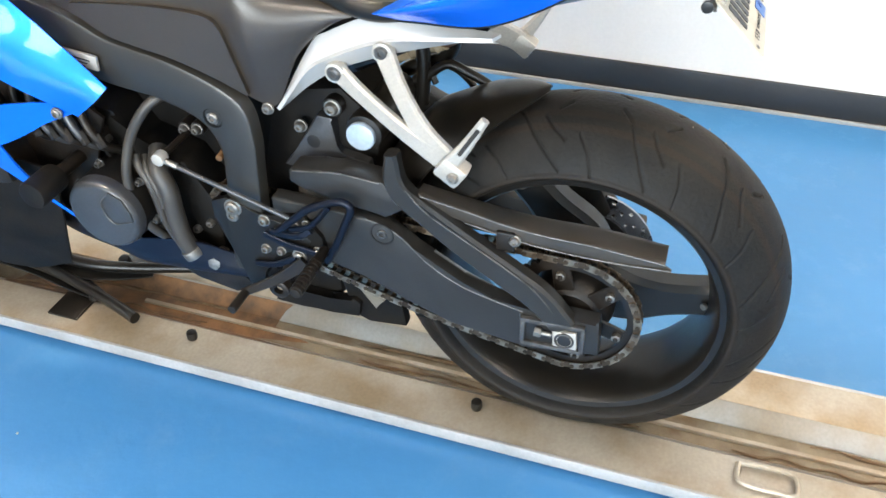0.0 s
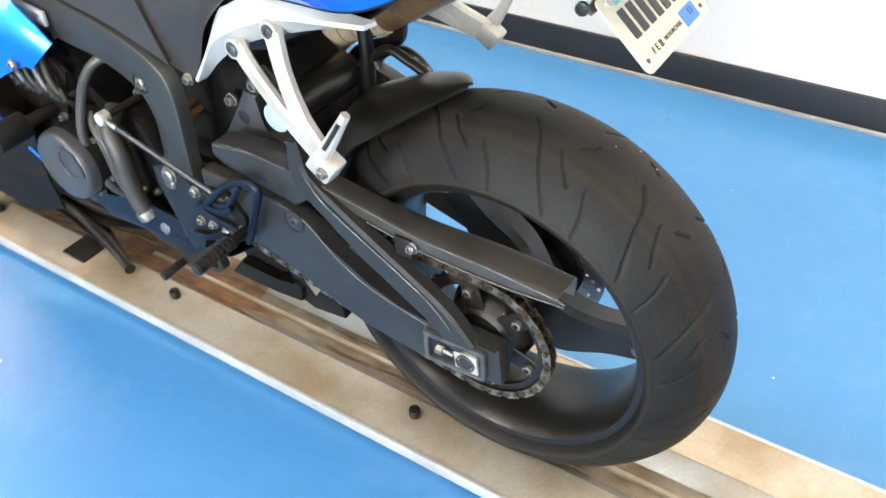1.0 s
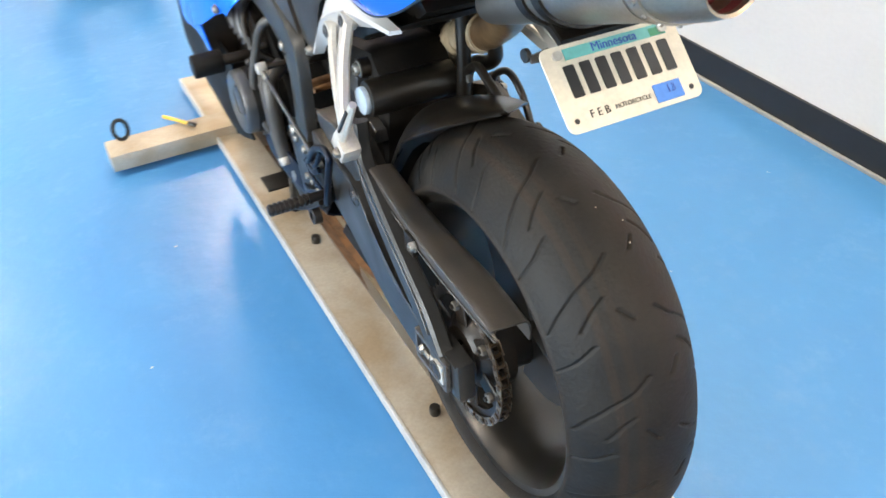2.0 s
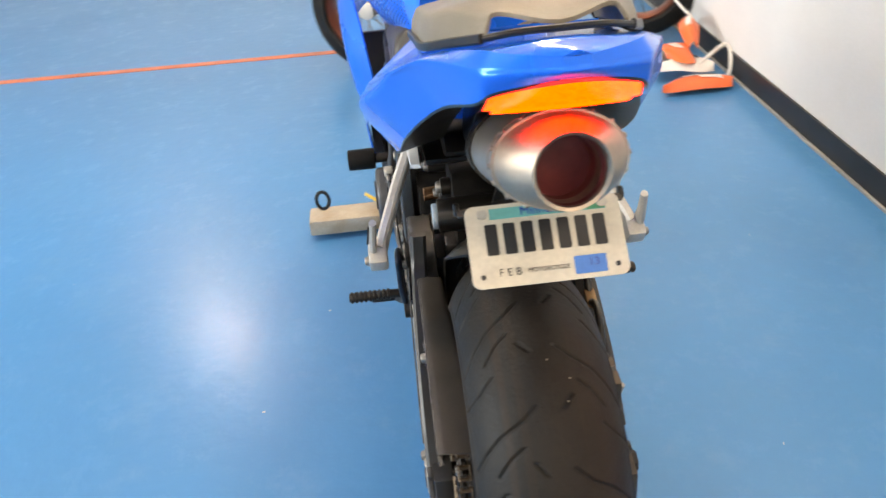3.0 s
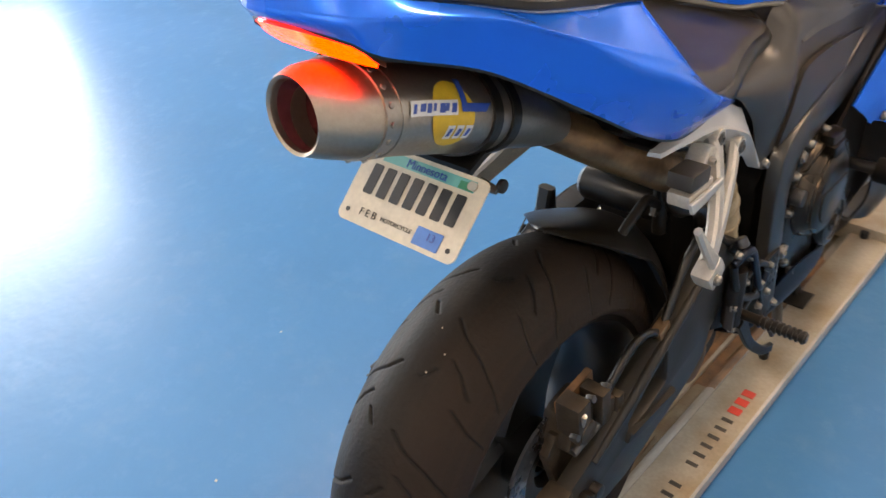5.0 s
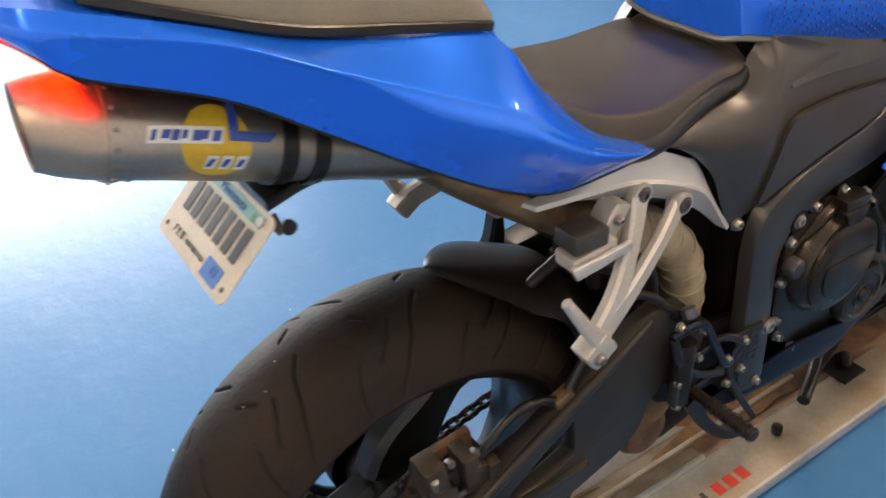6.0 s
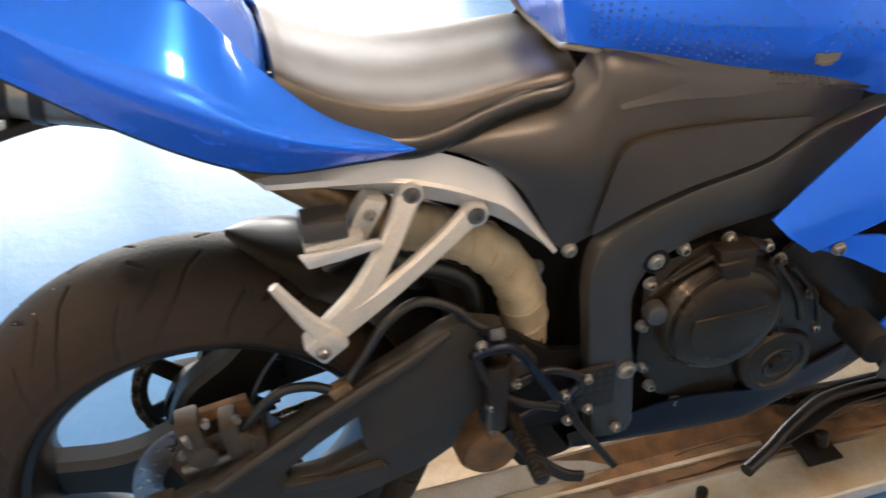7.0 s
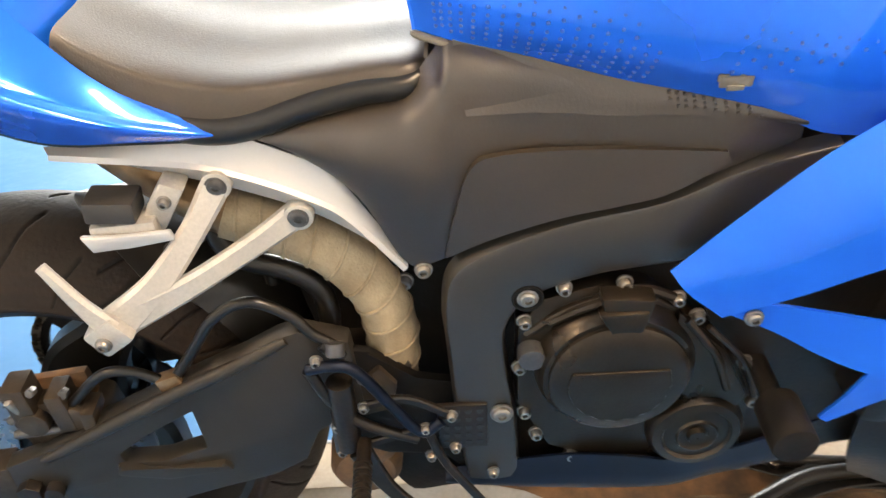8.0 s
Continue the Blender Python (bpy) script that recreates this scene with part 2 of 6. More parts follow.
# ---- builders ----
def part(name, bm, material, parent=None, label="", sharp=38):
    me = bpy.data.meshes.new(name)
    bmesh.ops.recalc_face_normals(bm, faces=bm.faces)
    for f in bm.faces:
        f.smooth = True
    bm.to_mesh(me)
    bm.free()
    me.set_sharp_from_angle(angle=radians(sharp))
    me.materials.append(material)
    ob = new(name, me)
    if parent:
        ob.parent = parent
    if label:
        tagged(ob, label)
    return ob


def thing(name, label, category, at=(0, 0, 0), group=""):
    ob = new(name)
    ob.location = at
    return tagged(ob, label, category, group)


def spline(pts, n):
    """n points evenly in parameter along a Catmull-Rom curve."""
    p = [Vector(q) for q in pts]
    if len(p) == 2:
        return [p[0].lerp(p[1], i / (n - 1)) for i in range(n)]
    p = [p[0] * 2 - p[1]] + p + [p[-1] * 2 - p[-2]]
    out, k = [], len(p) - 3
    for i in range(n):
        s = i / (n - 1) * k
        j = min(int(s), k - 1)
        u = s - j
        a, b, c, d = p[j:j + 4]
        out.append(0.5 * (2 * b + (c - a) * u + (2 * a - 5 * b + 4 * c - d) * u * u + (3 * b - a - 3 * c + d) * u ** 3))
    return out


def surf_grid(curves, nu, nv):
    rows = [spline(c, nu) for c in curves]
    cols = [spline([r[i] for r in rows], nv) for i in range(nu)]
    return cols


def surf(curves, nu=28, nv=9, thick=0.004, bm=None):
    """A shell through guide curves, with thickness towards the bike's middle."""
    bm = bm or bmesh.new()
    g = surf_grid(curves, nu, nv)
    vs = [[bm.verts.new(q) for q in col] for col in g]
    faces = []
    for i in range(nu - 1):
        for j in range(nv - 1):
            try:
                faces.append(bm.faces.new((vs[i][j], vs[i + 1][j], vs[i + 1][j + 1], vs[i][j + 1])))
            except ValueError:
                pass
    if thick:
        bmesh.ops.recalc_face_normals(bm, faces=faces)
        bmesh.ops.solidify(bm, geom=faces, thickness=thick)
    return bm


def mirror(curves):
    return [[(-q[0], q[1], q[2]) for q in c] for c in curves]


def yz(pts, x):
    """Side-view points (y, z) at one x, or with an x for each."""
    return [(x if not isinstance(x, (list, tuple)) else x[i], p[0], p[1]) for i, p in enumerate(pts)]


def prism(poly, x0, x1, bevel=0.004, bm=None, seg=2):
    """A side-view polygon (y, z) with thickness from x0 to x1 and rounded edges."""
    own = bmesh.new()
    a = [own.verts.new((x0, y, z)) for y, z in poly]
    b = [own.verts.new((x1, y, z)) for y, z in poly]
    own.faces.new(a)
    own.faces.new(b)
    n = len(poly)
    for i in range(n):
        own.faces.new((a[i], a[(i + 1) % n], b[(i + 1) % n], b[i]))
    if bevel:
        bmesh.ops.bevel(own, geom=own.edges[:], offset=bevel, segments=seg, profile=0.6, affect="EDGES", clamp_overlap=True)
    return join(bm, own)


def join(bm, own, m=None):
    if m is not None:
        bmesh.ops.transform(own, matrix=m, verts=own.verts)
    if bm is None:
        return own
    me = bpy.data.meshes.new("tmp")
    own.to_mesh(me)
    own.free()
    bm.from_mesh(me)
    bpy.data.meshes.remove(me)
    return bm


def box(c, s, rot=(0, 0, 0), bevel=0.003, bm=None):
    own = bmesh.new()
    bmesh.ops.create_cube(own, size=1)
    bmesh.ops.scale(own, vec=s, verts=own.verts)
    if bevel:
        bmesh.ops.bevel(own, geom=own.edges[:], offset=min(bevel, 0.45 * min(s)), segments=2, profile=0.6, affect="EDGES")
    return join(bm, own, pose(*c, *rot))


def axis_matrix(a, b):
    a, b = Vector(a), Vector(b)
    return Matrix.Translation((a + b) / 2) @ (b - a).to_track_quat("Z", "Y").to_matrix().to_4x4()


def rod(a, b, r, r2=None, n=20, bevel=0.0015, bm=None):
    own = bmesh.new()
    bmesh.ops.create_cone(own, cap_ends=True, segments=n, radius1=r, radius2=r if r2 is None else r2, depth=(Vector(b) - Vector(a)).length)
    if bevel:
        e = [e for e in own.edges if any(len(f.verts) > 4 for f in e.link_faces)]
        bmesh.ops.bevel(own, geom=e, offset=bevel, segments=2, profile=0.6, affect="EDGES")
    return join(bm, own, axis_matrix(a, b))


def tube(pts, r, n=12, m=24, bm=None):
    """A round tube along a smooth line; r is one radius or one for each given point."""
    own = bmesh.new()
    line = spline(pts, m)
    rad = [r] * m if not isinstance(r, (list, tuple)) else [v.x for v in spline([(q, 0, 0) for q in r], m)]
    side, rings = None, []
    for i, p in enumerate(line):
        t = (line[min(i + 1, m - 1)] - line[max(i - 1, 0)]).normalized()
        side = t.orthogonal().normalized() if side is None else (side - t * side.dot(t)).normalized()
        up = t.cross(side)
        rings.append([own.verts.new(p + rad[i] * (math.cos(a) * side + math.sin(a) * up)) for a in (k / n * math.tau for k in range(n))])
    for i in range(m - 1):
        for k in range(n):
            own.faces.new((rings[i][k], rings[i][(k + 1) % n], rings[i + 1][(k + 1) % n], rings[i + 1][k]))
    own.faces.new(rings[0])
    own.faces.new(rings[-1])
    return join(bm, own)


def strap(pts, w, d, up=(1, 0, 0), m=16, bm=None, bevel=0.002):
    """A flat bar along a smooth line: w across, d thick along up; w may differ at each point."""
    own = bmesh.new()
    line = spline(pts, m)
    ws = [w] * m if not isinstance(w, (list, tuple)) else [v.x for v in spline([(q, 0, 0) for q in w], m)]
    rings = []
    for i, p in enumerate(line):
        t = (line[min(i + 1, m - 1)] - line[max(i - 1, 0)]).normalized()
        u = Vector(up)
        u = (u - t * u.dot(t)).normalized()
        s = t.cross(u)
        c, h, k = ws[i] / 2, d / 2, min(bevel, d / 3)
        rings.append([own.verts.new(p + s * a + u * b) for a, b in ((c - k, h), (c, h - k), (c, k - h), (c - k, -h), (k - c, -h), (-c, k - h), (-c, h - k), (k - c, h))])
    for i in range(m - 1):
        for k in range(8):
            own.faces.new((rings[i][k], rings[i][(k + 1) % 8], rings[i + 1][(k + 1) % 8], rings[i + 1][k]))
    own.faces.new(rings[0])
    own.faces.new(rings[-1])
    return join(bm, own)


def lathe_x(profile, c, n=96, bm=None, a0=0.0, a1=math.tau):
    """Turns (x, r) points about a line along x through c = (y, z)."""
    own = bmesh.new()
    full = abs(a1 - a0 - math.tau) < 1e-6
    steps = n if full else n + 1
    rings = []
    for i in range(steps):
        a = a0 + (a1 - a0) * i / n
        rings.append([own.verts.new((x, c[0] + r * math.cos(a), c[1] + r * math.sin(a))) for x, r in profile])
    for i in range(n):
        p, q = rings[i], rings[(i + 1) % steps]
        for k in range(len(profile) - 1):
            own.faces.new((p[k], p[k + 1], q[k + 1], q[k]))
    return join(bm, own)


def bolt(parent, at, side, r=0.008, h=0.008, material=None, name="bolt"):
    """A socket bolt whose domed head faces along x, with a washer and a dark hexagon socket."""
    x, c = at[0], (at[1], at[2])
    bm = lathe_x([(x - side * 0.002, r * 1.25), (x + side * 0.001, r * 1.25), (x + side * 0.0015, r), (x + side * h * 0.7, r * 0.97), (x + side * h, r * 0.75), (x + side * h, r * 0.45), (x + side * h * 0.5, r * 0.42), (x + side * h * 0.5, 0.0002)], c, 18)
    return part(name, bm, material or M_CHROME, parent)

# ---- the room ----
WX, WEST, NORTH, SOUTH, TOP = 1.335, -6.0, 8.0, -5.0, 3.4
bm = box(((WX + WEST) / 2, (NORTH + SOUTH) / 2, -0.06), (WX - WEST + 0.6, NORTH - SOUTH + 0.6, 0.12), bevel=0)
floor = tagged(part("floor", bm, M_FLOOR), "glossy sky-blue epoxy workshop floor with worn reflections", "floor", kind="structure")
wall = tagged(part("wall_east", box((WX + 0.1, (NORTH + SOUTH) / 2, TOP / 2), (0.2, NORTH - SOUTH, TOP), bevel=0), M_WALL), "plain white painted workshop wall", "wall", kind="structure")
tagged(part("wall_north", box(((WX + WEST) / 2, NORTH + 0.1, TOP / 2), (WX - WEST, 0.2, TOP), bevel=0), M_WALL), "plain white painted wall", "wall", kind="structure")
tagged(part("wall_south", box(((WX + WEST) / 2, SOUTH - 0.1, TOP / 2), (WX - WEST, 0.2, TOP), bevel=0), M_WALL), "plain white painted wall", "wall", kind="structure")
bm = box((WEST - 0.1, 1.5, 0.275), (0.2, 13.0, 0.55), bevel=0)
box((WEST - 0.1, 1.5, 2.95), (0.2, 13.0, 0.9), bevel=0, bm=bm)
for y, w in ((-3.75, 2.5), (5.03, 5.94), (-0.85, 0.3)):
    box((WEST - 0.1, y, 1.525), (0.2, w, 1.95), bevel=0, bm=bm)
tagged(part("wall_west", bm, M_WALL), "white wall with wide shop windows", "wall", kind="structure")
tagged(part("ceiling", box(((WX + WEST) / 2, (NORTH + SOUTH) / 2, TOP + 0.06), (WX - WEST, NORTH - SOUTH, 0.12), bevel=0), M_CEIL), "plain white ceiling", "ceiling", kind="structure")
bm = prism([(-5, 0), (-5, 0.1), (8, 0.1), (8, 0)], WX - 0.011, WX, 0.002)
tagged(part("baseboard", bm, M_BASE), "black vinyl baseboard along the white wall", "baseboard", kind="structure")
bm = prism([(-5, 0), (-5, 0.012), (8, 0.012), (8, 0)], WX - 0.022, WX - 0.0115, 0.003)
tagged(part("trim", bm, M_CAULK), "thin grey caulk strip at the wall foot", "trim", kind="structure")
bm = box((-2.3, 3.43, 0.0015), (7.2, 0.05, 0.003), (0, 0, -1.8), bevel=0)
tagged(part("floor_stripe", bm, M_ORANGE), "straight orange line painted on the blue floor", "floor marking", kind="structure")
for x, y in ((-2.0, 5.65), (0.74, 5.65), (-2.0, 1.4), (0.74, 1.4), (-2.0, -2.8), (0.74, -2.8)):
    lamp = thing("ceiling_light", "white square fluorescent ceiling light, lit", "ceiling light", (x, y, TOP), "ceiling lights")
    part("housing", box((0, 0, -0.03), (0.6, 0.62, 0.06), bevel=0.004), M_WHITE, lamp)
    for dx in (-0.15, 0, 0.15):
        part("fluorescent_tube", rod((dx, -0.28, -0.08), (dx, 0.28, -0.08), 0.016), M_TUBE, lamp)
    area("tube_light", (x, y, TOP - 0.11), (x, y, 0), 0.4, 0.42, TUBE_LIGHT, (1.0, 0.73, 0.46) if x > 0 else (1.0, 0.82, 0.62))
for y, w in ((-1.75, 1.46), (0.68, 2.66)):
    area("window_light", (WEST + 0.02, y, 1.525), (0, y, 1.4), w, 1.85, WINDOW_LIGHT * w, (0.86, 0.95, 1.0))

# ---- motorcycle ----
bike = thing("motorcycle", "blue and black sport motorcycle standing upright on a steel dolly", "motorcycle")
CZ = 0.35  # rear axle height


def both(name, curves, material, parent=bike, label="", **kw):
    for c in (curves, mirror(curves)):
        part(name, surf(c, **kw), material, parent, label)


# rear wheel
rear_wheel = part("rear_wheel", lathe_x([(-0.06, 0.022), (-0.06, 0.05), (-0.03, 0.055), (0.03, 0.055), (0.06, 0.05), (0.06, 0.022), (-0.06, 0.022)], (0, CZ), 40), M_BLACK, bike)


def tyre_mesh(R, W, r0, c, grooves, nt=1400, nu=130):
    """Tyre with tread grooves pressed into it."""
    prof = []
    for k in range(nu + 1):
        u = -1 + 2 * k / nu
        a = u * 1.72
        if abs(a) < 1.1:
            x, r = W * 0.5 * math.sin(a) / math.sin(1.1) * 0.985, R - (1 - math.cos(a)) * 0.075 / (1 - math.cos(1.1))
        else:
            s = (abs(a) - 1.1) / 0.62
            x = math.copysign(W * 0.5 * (0.985 + 0.06 * math.sin(s * math.pi) - 0.2 * s * s), a)
            r = R - 0.075 - s * (R - 0.075 - r0)
        prof.append((x, r))
    T, U = np.meshgrid(np.arange(nt) / nt * math.tau, np.linspace(-1.72, 1.72, nu + 1), indexing="ij")
    depth = np.zeros_like(T)
    for pitch, line in grooves:
        for k in range(pitch):
            for sgn in (1, -1):
                off = k / pitch * math.tau + (math.pi / pitch if sgn < 0 else 0)
                for (t0, u0), (t1, u1) in zip(line, line[1:]):
                    dt = (T - off - t0 + math.pi) % math.tau - math.pi
                    ax, ay = dt * R, (U * sgn - u0) * 0.085
                    bx, by = (t1 - t0) * R, (u1 - u0) * 0.085
                    s = np.clip((ax * bx + ay * by) / (bx * bx + by * by), 0, 1)
                    d = np.hypot(ax - s * bx, ay - s * by)
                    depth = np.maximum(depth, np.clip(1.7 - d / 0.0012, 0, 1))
    px, pr = np.array([p[0] for p in prof]), np.array([p[1] for p in prof])
    rr = pr[None, :] - depth * 0.004
    X = np.broadcast_to(px[None, :], rr.shape)
    co = np.stack([X, c[0] + rr * np.cos(T), c[1] + rr * np.sin(T)], -1).reshape(-1, 3)
    i, k = np.meshgrid(np.arange(nt), np.arange(nu), indexing="ij")
    w = nu + 1
    q = np.stack([i * w + k, i * w + k + 1, (i + 1) % nt * w + k + 1, (i + 1) % nt * w + k], -1).reshape(-1, 4)
    me = bpy.data.meshes.new("tyre")
    me.from_pydata(co.tolist(), [], q.tolist())
    me.shade_smooth()
    me.materials.append(M_RUBBER)
    # groove depth drives the shade mixed into the rubber's colour
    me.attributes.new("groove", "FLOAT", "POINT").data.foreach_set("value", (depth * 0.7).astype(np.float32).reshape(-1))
    return me


GROOVES = [(13, [(-0.02, 0.16), (0.03, 0.34), (0.075, 0.62), (0.14, 0.88), (0.2, 1.05)]), (13, [(0.13, 0.36), (0.165, 0.52), (0.23, 0.7)]), (13, [(0.3, 0.62), (0.35, 0.85), (0.38, 1.1)]), (13, [(0.19, 0.26), (0.24, 0.14)])]
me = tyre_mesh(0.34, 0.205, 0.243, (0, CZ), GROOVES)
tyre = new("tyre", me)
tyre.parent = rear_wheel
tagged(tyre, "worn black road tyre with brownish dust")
for x, y, z in ((0.005, -0.135, 0.6625), (0.022, -0.187, 0.6345), (0.03, -0.16, 0.649)):
    own = bmesh.new()
    bmesh.ops.create_icosphere(own, subdivisions=1, radius=0.0014, matrix=Matrix.Translation((x, y, z - 0.001)))
    part("grit", own, M_STEEL, tyre)
lip = [(-0.082, 0.245), (-0.085, 0.25), (-0.089, 0.247), (-0.087, 0.236), (-0.08, 0.231), (-0.06, 0.224), (-0.03, 0.216), (0.03, 0.216), (0.06, 0.224), (0.08, 0.231), (0.087, 0.236), (0.089, 0.247), (0.085, 0.25), (0.082, 0.245)]
part("rim", lathe_x(lip, (0, CZ), 128), M_BLACK, rear_wheel, "black cast rim")
for k in range(3):
    a = radians(179 + 120 * k)
    pts = [(0, r * math.cos(a + t), CZ + r * math.sin(a + t)) for r, t in ((0.04, 0.45), (0.09, 0.28), (0.15, 0.1), (0.222, 0.0))]
    part("spoke", strap(pts, [0.12, 0.105, 0.07, 0.062], 0.05, m=20, bevel=0.01), M_BLACK, rear_wheel)
    part("balance_bolt", rod((-0.03, 0.212 * math.cos(a), CZ + 0.212 * math.sin(a)), (-0.036, 0.208 * math.cos(a), CZ + 0.208 * math.sin(a)), 0.006), M_CHROME, rear_wheel)
# sprocket with teeth, carrier and bolts
SX = -0.112
own = bmesh.new()
outer, inner = [], []
for k in range(42 * 4):
    a = k / 168 * math.tau
    r = (0.111, 0.117, 0.117, 0.111)[k % 4]
    outer.append([own.verts.new((SX + dx, r * math.cos(a), CZ + r * math.sin(a))) for dx in (-0.003, 0.003)])
    inner.append([own.verts.new((SX + dx, 0.095 * math.cos(a), CZ + 0.095 * math.sin(a))) for dx in (-0.003, 0.003)])
for k in range(168):
    j = (k + 1) % 168
    own.faces.new((outer[k][0], outer[j][0], inner[j][0], inner[k][0]))
    own.faces.new((outer[k][1], outer[j][1], inner[j][1], inner[k][1]))
    own.faces.new((outer[k][0], outer[j][0], outer[j][1], outer[k][1]))
    own.faces.new((inner[k][0], inner[j][0], inner[j][1], inner[k][1]))
sprocket = part("sprocket", own, M_DARK, rear_wheel, "dark steel rear sprocket")
part("carrier", lathe_x([(SX + 0.004, 0.02), (SX - 0.006, 0.022), (SX - 0.008, 0.045), (SX + 0.004, 0.062), (SX + 0.03, 0.07), (SX + 0.05, 0.07)], (0, CZ), 48), M_DARK, rear_wheel)
for k in range(6):
    a = radians(137 + 60 * k)
    y, z = 0.085 * math.cos(a), CZ + 0.085 * math.sin(a)
    part("sprocket_arm", strap([(SX, 0.05 * math.cos(a), CZ + 0.05 * math.sin(a)), (SX, 0.098 * math.cos(a), CZ + 0.098 * math.sin(a))], [0.034, 0.03], 0.0056), M_DARK, sprocket)
    part("nut", rod((SX - 0.003, y, z), (SX - 0.012, y, z), 0.0082, n=6), M_CHROME, sprocket)
    part("stud", rod((SX - 0.012, y, z), (SX - 0.016, y, z), 0.004, n=10, bevel=0.001), M_DARK, sprocket)
# chain: links along a loop round both sprockets
FY, FZ, R1, R2 = 0.6, 0.44, 0.113, 0.042
n1 = Vector((FY, FZ - CZ))
dist = n1.length
base = math.atan2(n1.y, n1.x)
off = math.acos((R1 - R2) / dist)
loop = []
a_up, a_dn = base + off, base - off + math.tau
for k in range(41):
    a = a_up + (a_dn - a_up) * k / 40
    loop.append(Vector((R1 * math.cos(a), CZ + R1 * math.sin(a))))
lo = Vector((FY + R2 * math.cos(base - off), FZ + R2 * math.sin(base - off)))
for k in range(1, 12):
    p = loop[40].lerp(lo, k / 12)
    loop.append(p - Vector((0, 0.016 * math.sin(k / 12 * math.pi))))
for k in range(13):
    a = (base - off) + 2 * off * k / 12
    loop.append(Vector((FY + R2 * math.cos(a), FZ + R2 * math.sin(a))))
loop.append(loop[0])
acc = [0.0]
for p, q in zip(loop, loop[1:]):
    acc.append(acc[-1] + (q - p).length)
count = 2 * round(acc[-1] / 0.0168 / 2)
pins = []
for k in range(count):
    s = acc[-1] * k / count
    j = max(i for i in range(len(acc) - 1) if acc[i] <= s)
    pins.append(loop[j].lerp(loop[j + 1], (s - acc[j]) / (acc[j + 1] - acc[j] + 1e-9)))
own, rollers = bmesh.new(), bmesh.new()
for k, p in enumerate(pins):
    q = pins[(k + 1) % count]
    m, d = (p + q) / 2, q - p
    ang = math.degrees(math.atan2(d.y, d.x))
    w = 0.0085 if k % 2 else 0.0065
    for s in (1, -1):
        box((SX + s * w, m.x, m.y), (0.0018, 0.0225 if k % 2 else 0.0245, 0.013 if k % 2 else 0.012), (ang, 0, 0), 0, own if k % 2 else rollers)
    rod((SX - 0.0105, p.x, p.y), (SX + 0.0105, p.x, p.y), 0.0042, n=8, bevel=0, bm=rollers)
chain = part("chain", own, M_CHAIN, bike, "oily brown drive chain")
part("inner_chain", rollers, M_LINK, chain, "brown greasy inner chain links")
# brake disc and caliper on the right
def drilled_disc(x0, x1, r0, r1, c, nr, na):
    """A thin disc built in polar cells, with rows of cells left open as drillings."""
    own = bmesh.new()

    def at(x, i, k):
        a, r = k / na * math.tau, r0 + (r1 - r0) * i / nr
        return (x, c[0] + r * math.cos(a), c[1] + r * math.sin(a))

    full = [[not (0 < i < nr - 1 and (k + 2 * i) % 6 == 0 and i % 2) for k in range(na)] for i in range(nr)]
    vs = [[[own.verts.new(at(x, i, k)) for k in range(na)] for i in range(nr + 1)] for x in (x0, x1)]
    for i in range(nr):
        for k in range(na):
            if not full[i][k]:
                continue
            j = (k + 1) % na
            for f in vs:
                own.faces.new((f[i][k], f[i + 1][k], f[i + 1][j], f[i][j]))
            if i == 0 or not full[i - 1][k]:
                own.faces.new((vs[0][i][k], vs[0][i][j], vs[1][i][j], vs[1][i][k]))
            if i == nr - 1 or not full[i + 1][k]:
                own.faces.new((vs[0][i + 1][k], vs[0][i + 1][j], vs[1][i + 1][j], vs[1][i + 1][k]))
            if not full[i][k - 1]:
                own.faces.new((vs[0][i][k], vs[0][i + 1][k], vs[1][i + 1][k], vs[1][i][k]))
            if not full[i][j]:
                own.faces.new((vs[0][i][j], vs[0][i + 1][j], vs[1][i + 1][j], vs[1][i][j]))
    return own


disc = part("brake_disc", drilled_disc(0.078, 0.083, 0.072, 0.112, (0, CZ), 7, 108), M_DISC, rear_wheel, "drilled steel brake disc")
part("disc_carrier", lathe_x([(0.06, 0.03), (0.075, 0.04), (0.078, 0.074), (0.07, 0.074)], (0, CZ), 40), M_DARK, rear_wheel)
cal = part("brake_caliper", prism([(-0.03, 0.43), (-0.01, 0.475), (0.04, 0.485), (0.085, 0.46), (0.09, 0.425), (0.04, 0.4), (0.0, 0.395)], 0.072, 0.128, 0.008), M_CALIPER, bike, "dusty bronze brake caliper")
part("caliper_bracket", prism([(-0.02, 0.33), (-0.05, 0.42), (-0.03, 0.45), (0.1, 0.43), (0.11, 0.39), (0.03, 0.34)], 0.09, 0.106, 0.004), M_CALIPER, cal)
for y, z in ((0.0, 0.445), (0.06, 0.455), (0.03, 0.415)):
    bolt(cal, (0.126, y, z), 1, 0.009, 0.01, M_CALIPER)
for y, z, r in ((0.0, 0.455, 0.019), (0.052, 0.462, 0.019)):
    part("piston_housing", rod((0.12, y, z), (0.142, y, z), r, n=20, bevel=0.004), M_CALIPER, cal)
for y, z, w, h, x in ((-0.008, 0.478, 0.03, 0.07, 0.12), (0.04, 0.474, 0.022, 0.06, 0.124), (0.072, 0.455, 0.018, 0.045, 0.128)):
    part("caliper_bridge", box((x, y, z), (0.04, w, h), (random.uniform(-8, 8), 0, 0), 0.004), M_CALIPER, cal)
part("torque_arm", prism([(0.06, 0.44), (0.13, 0.462), (0.15, 0.445), (0.13, 0.425), (0.07, 0.415)], 0.106, 0.12, 0.003), M_CALIPER, cal)
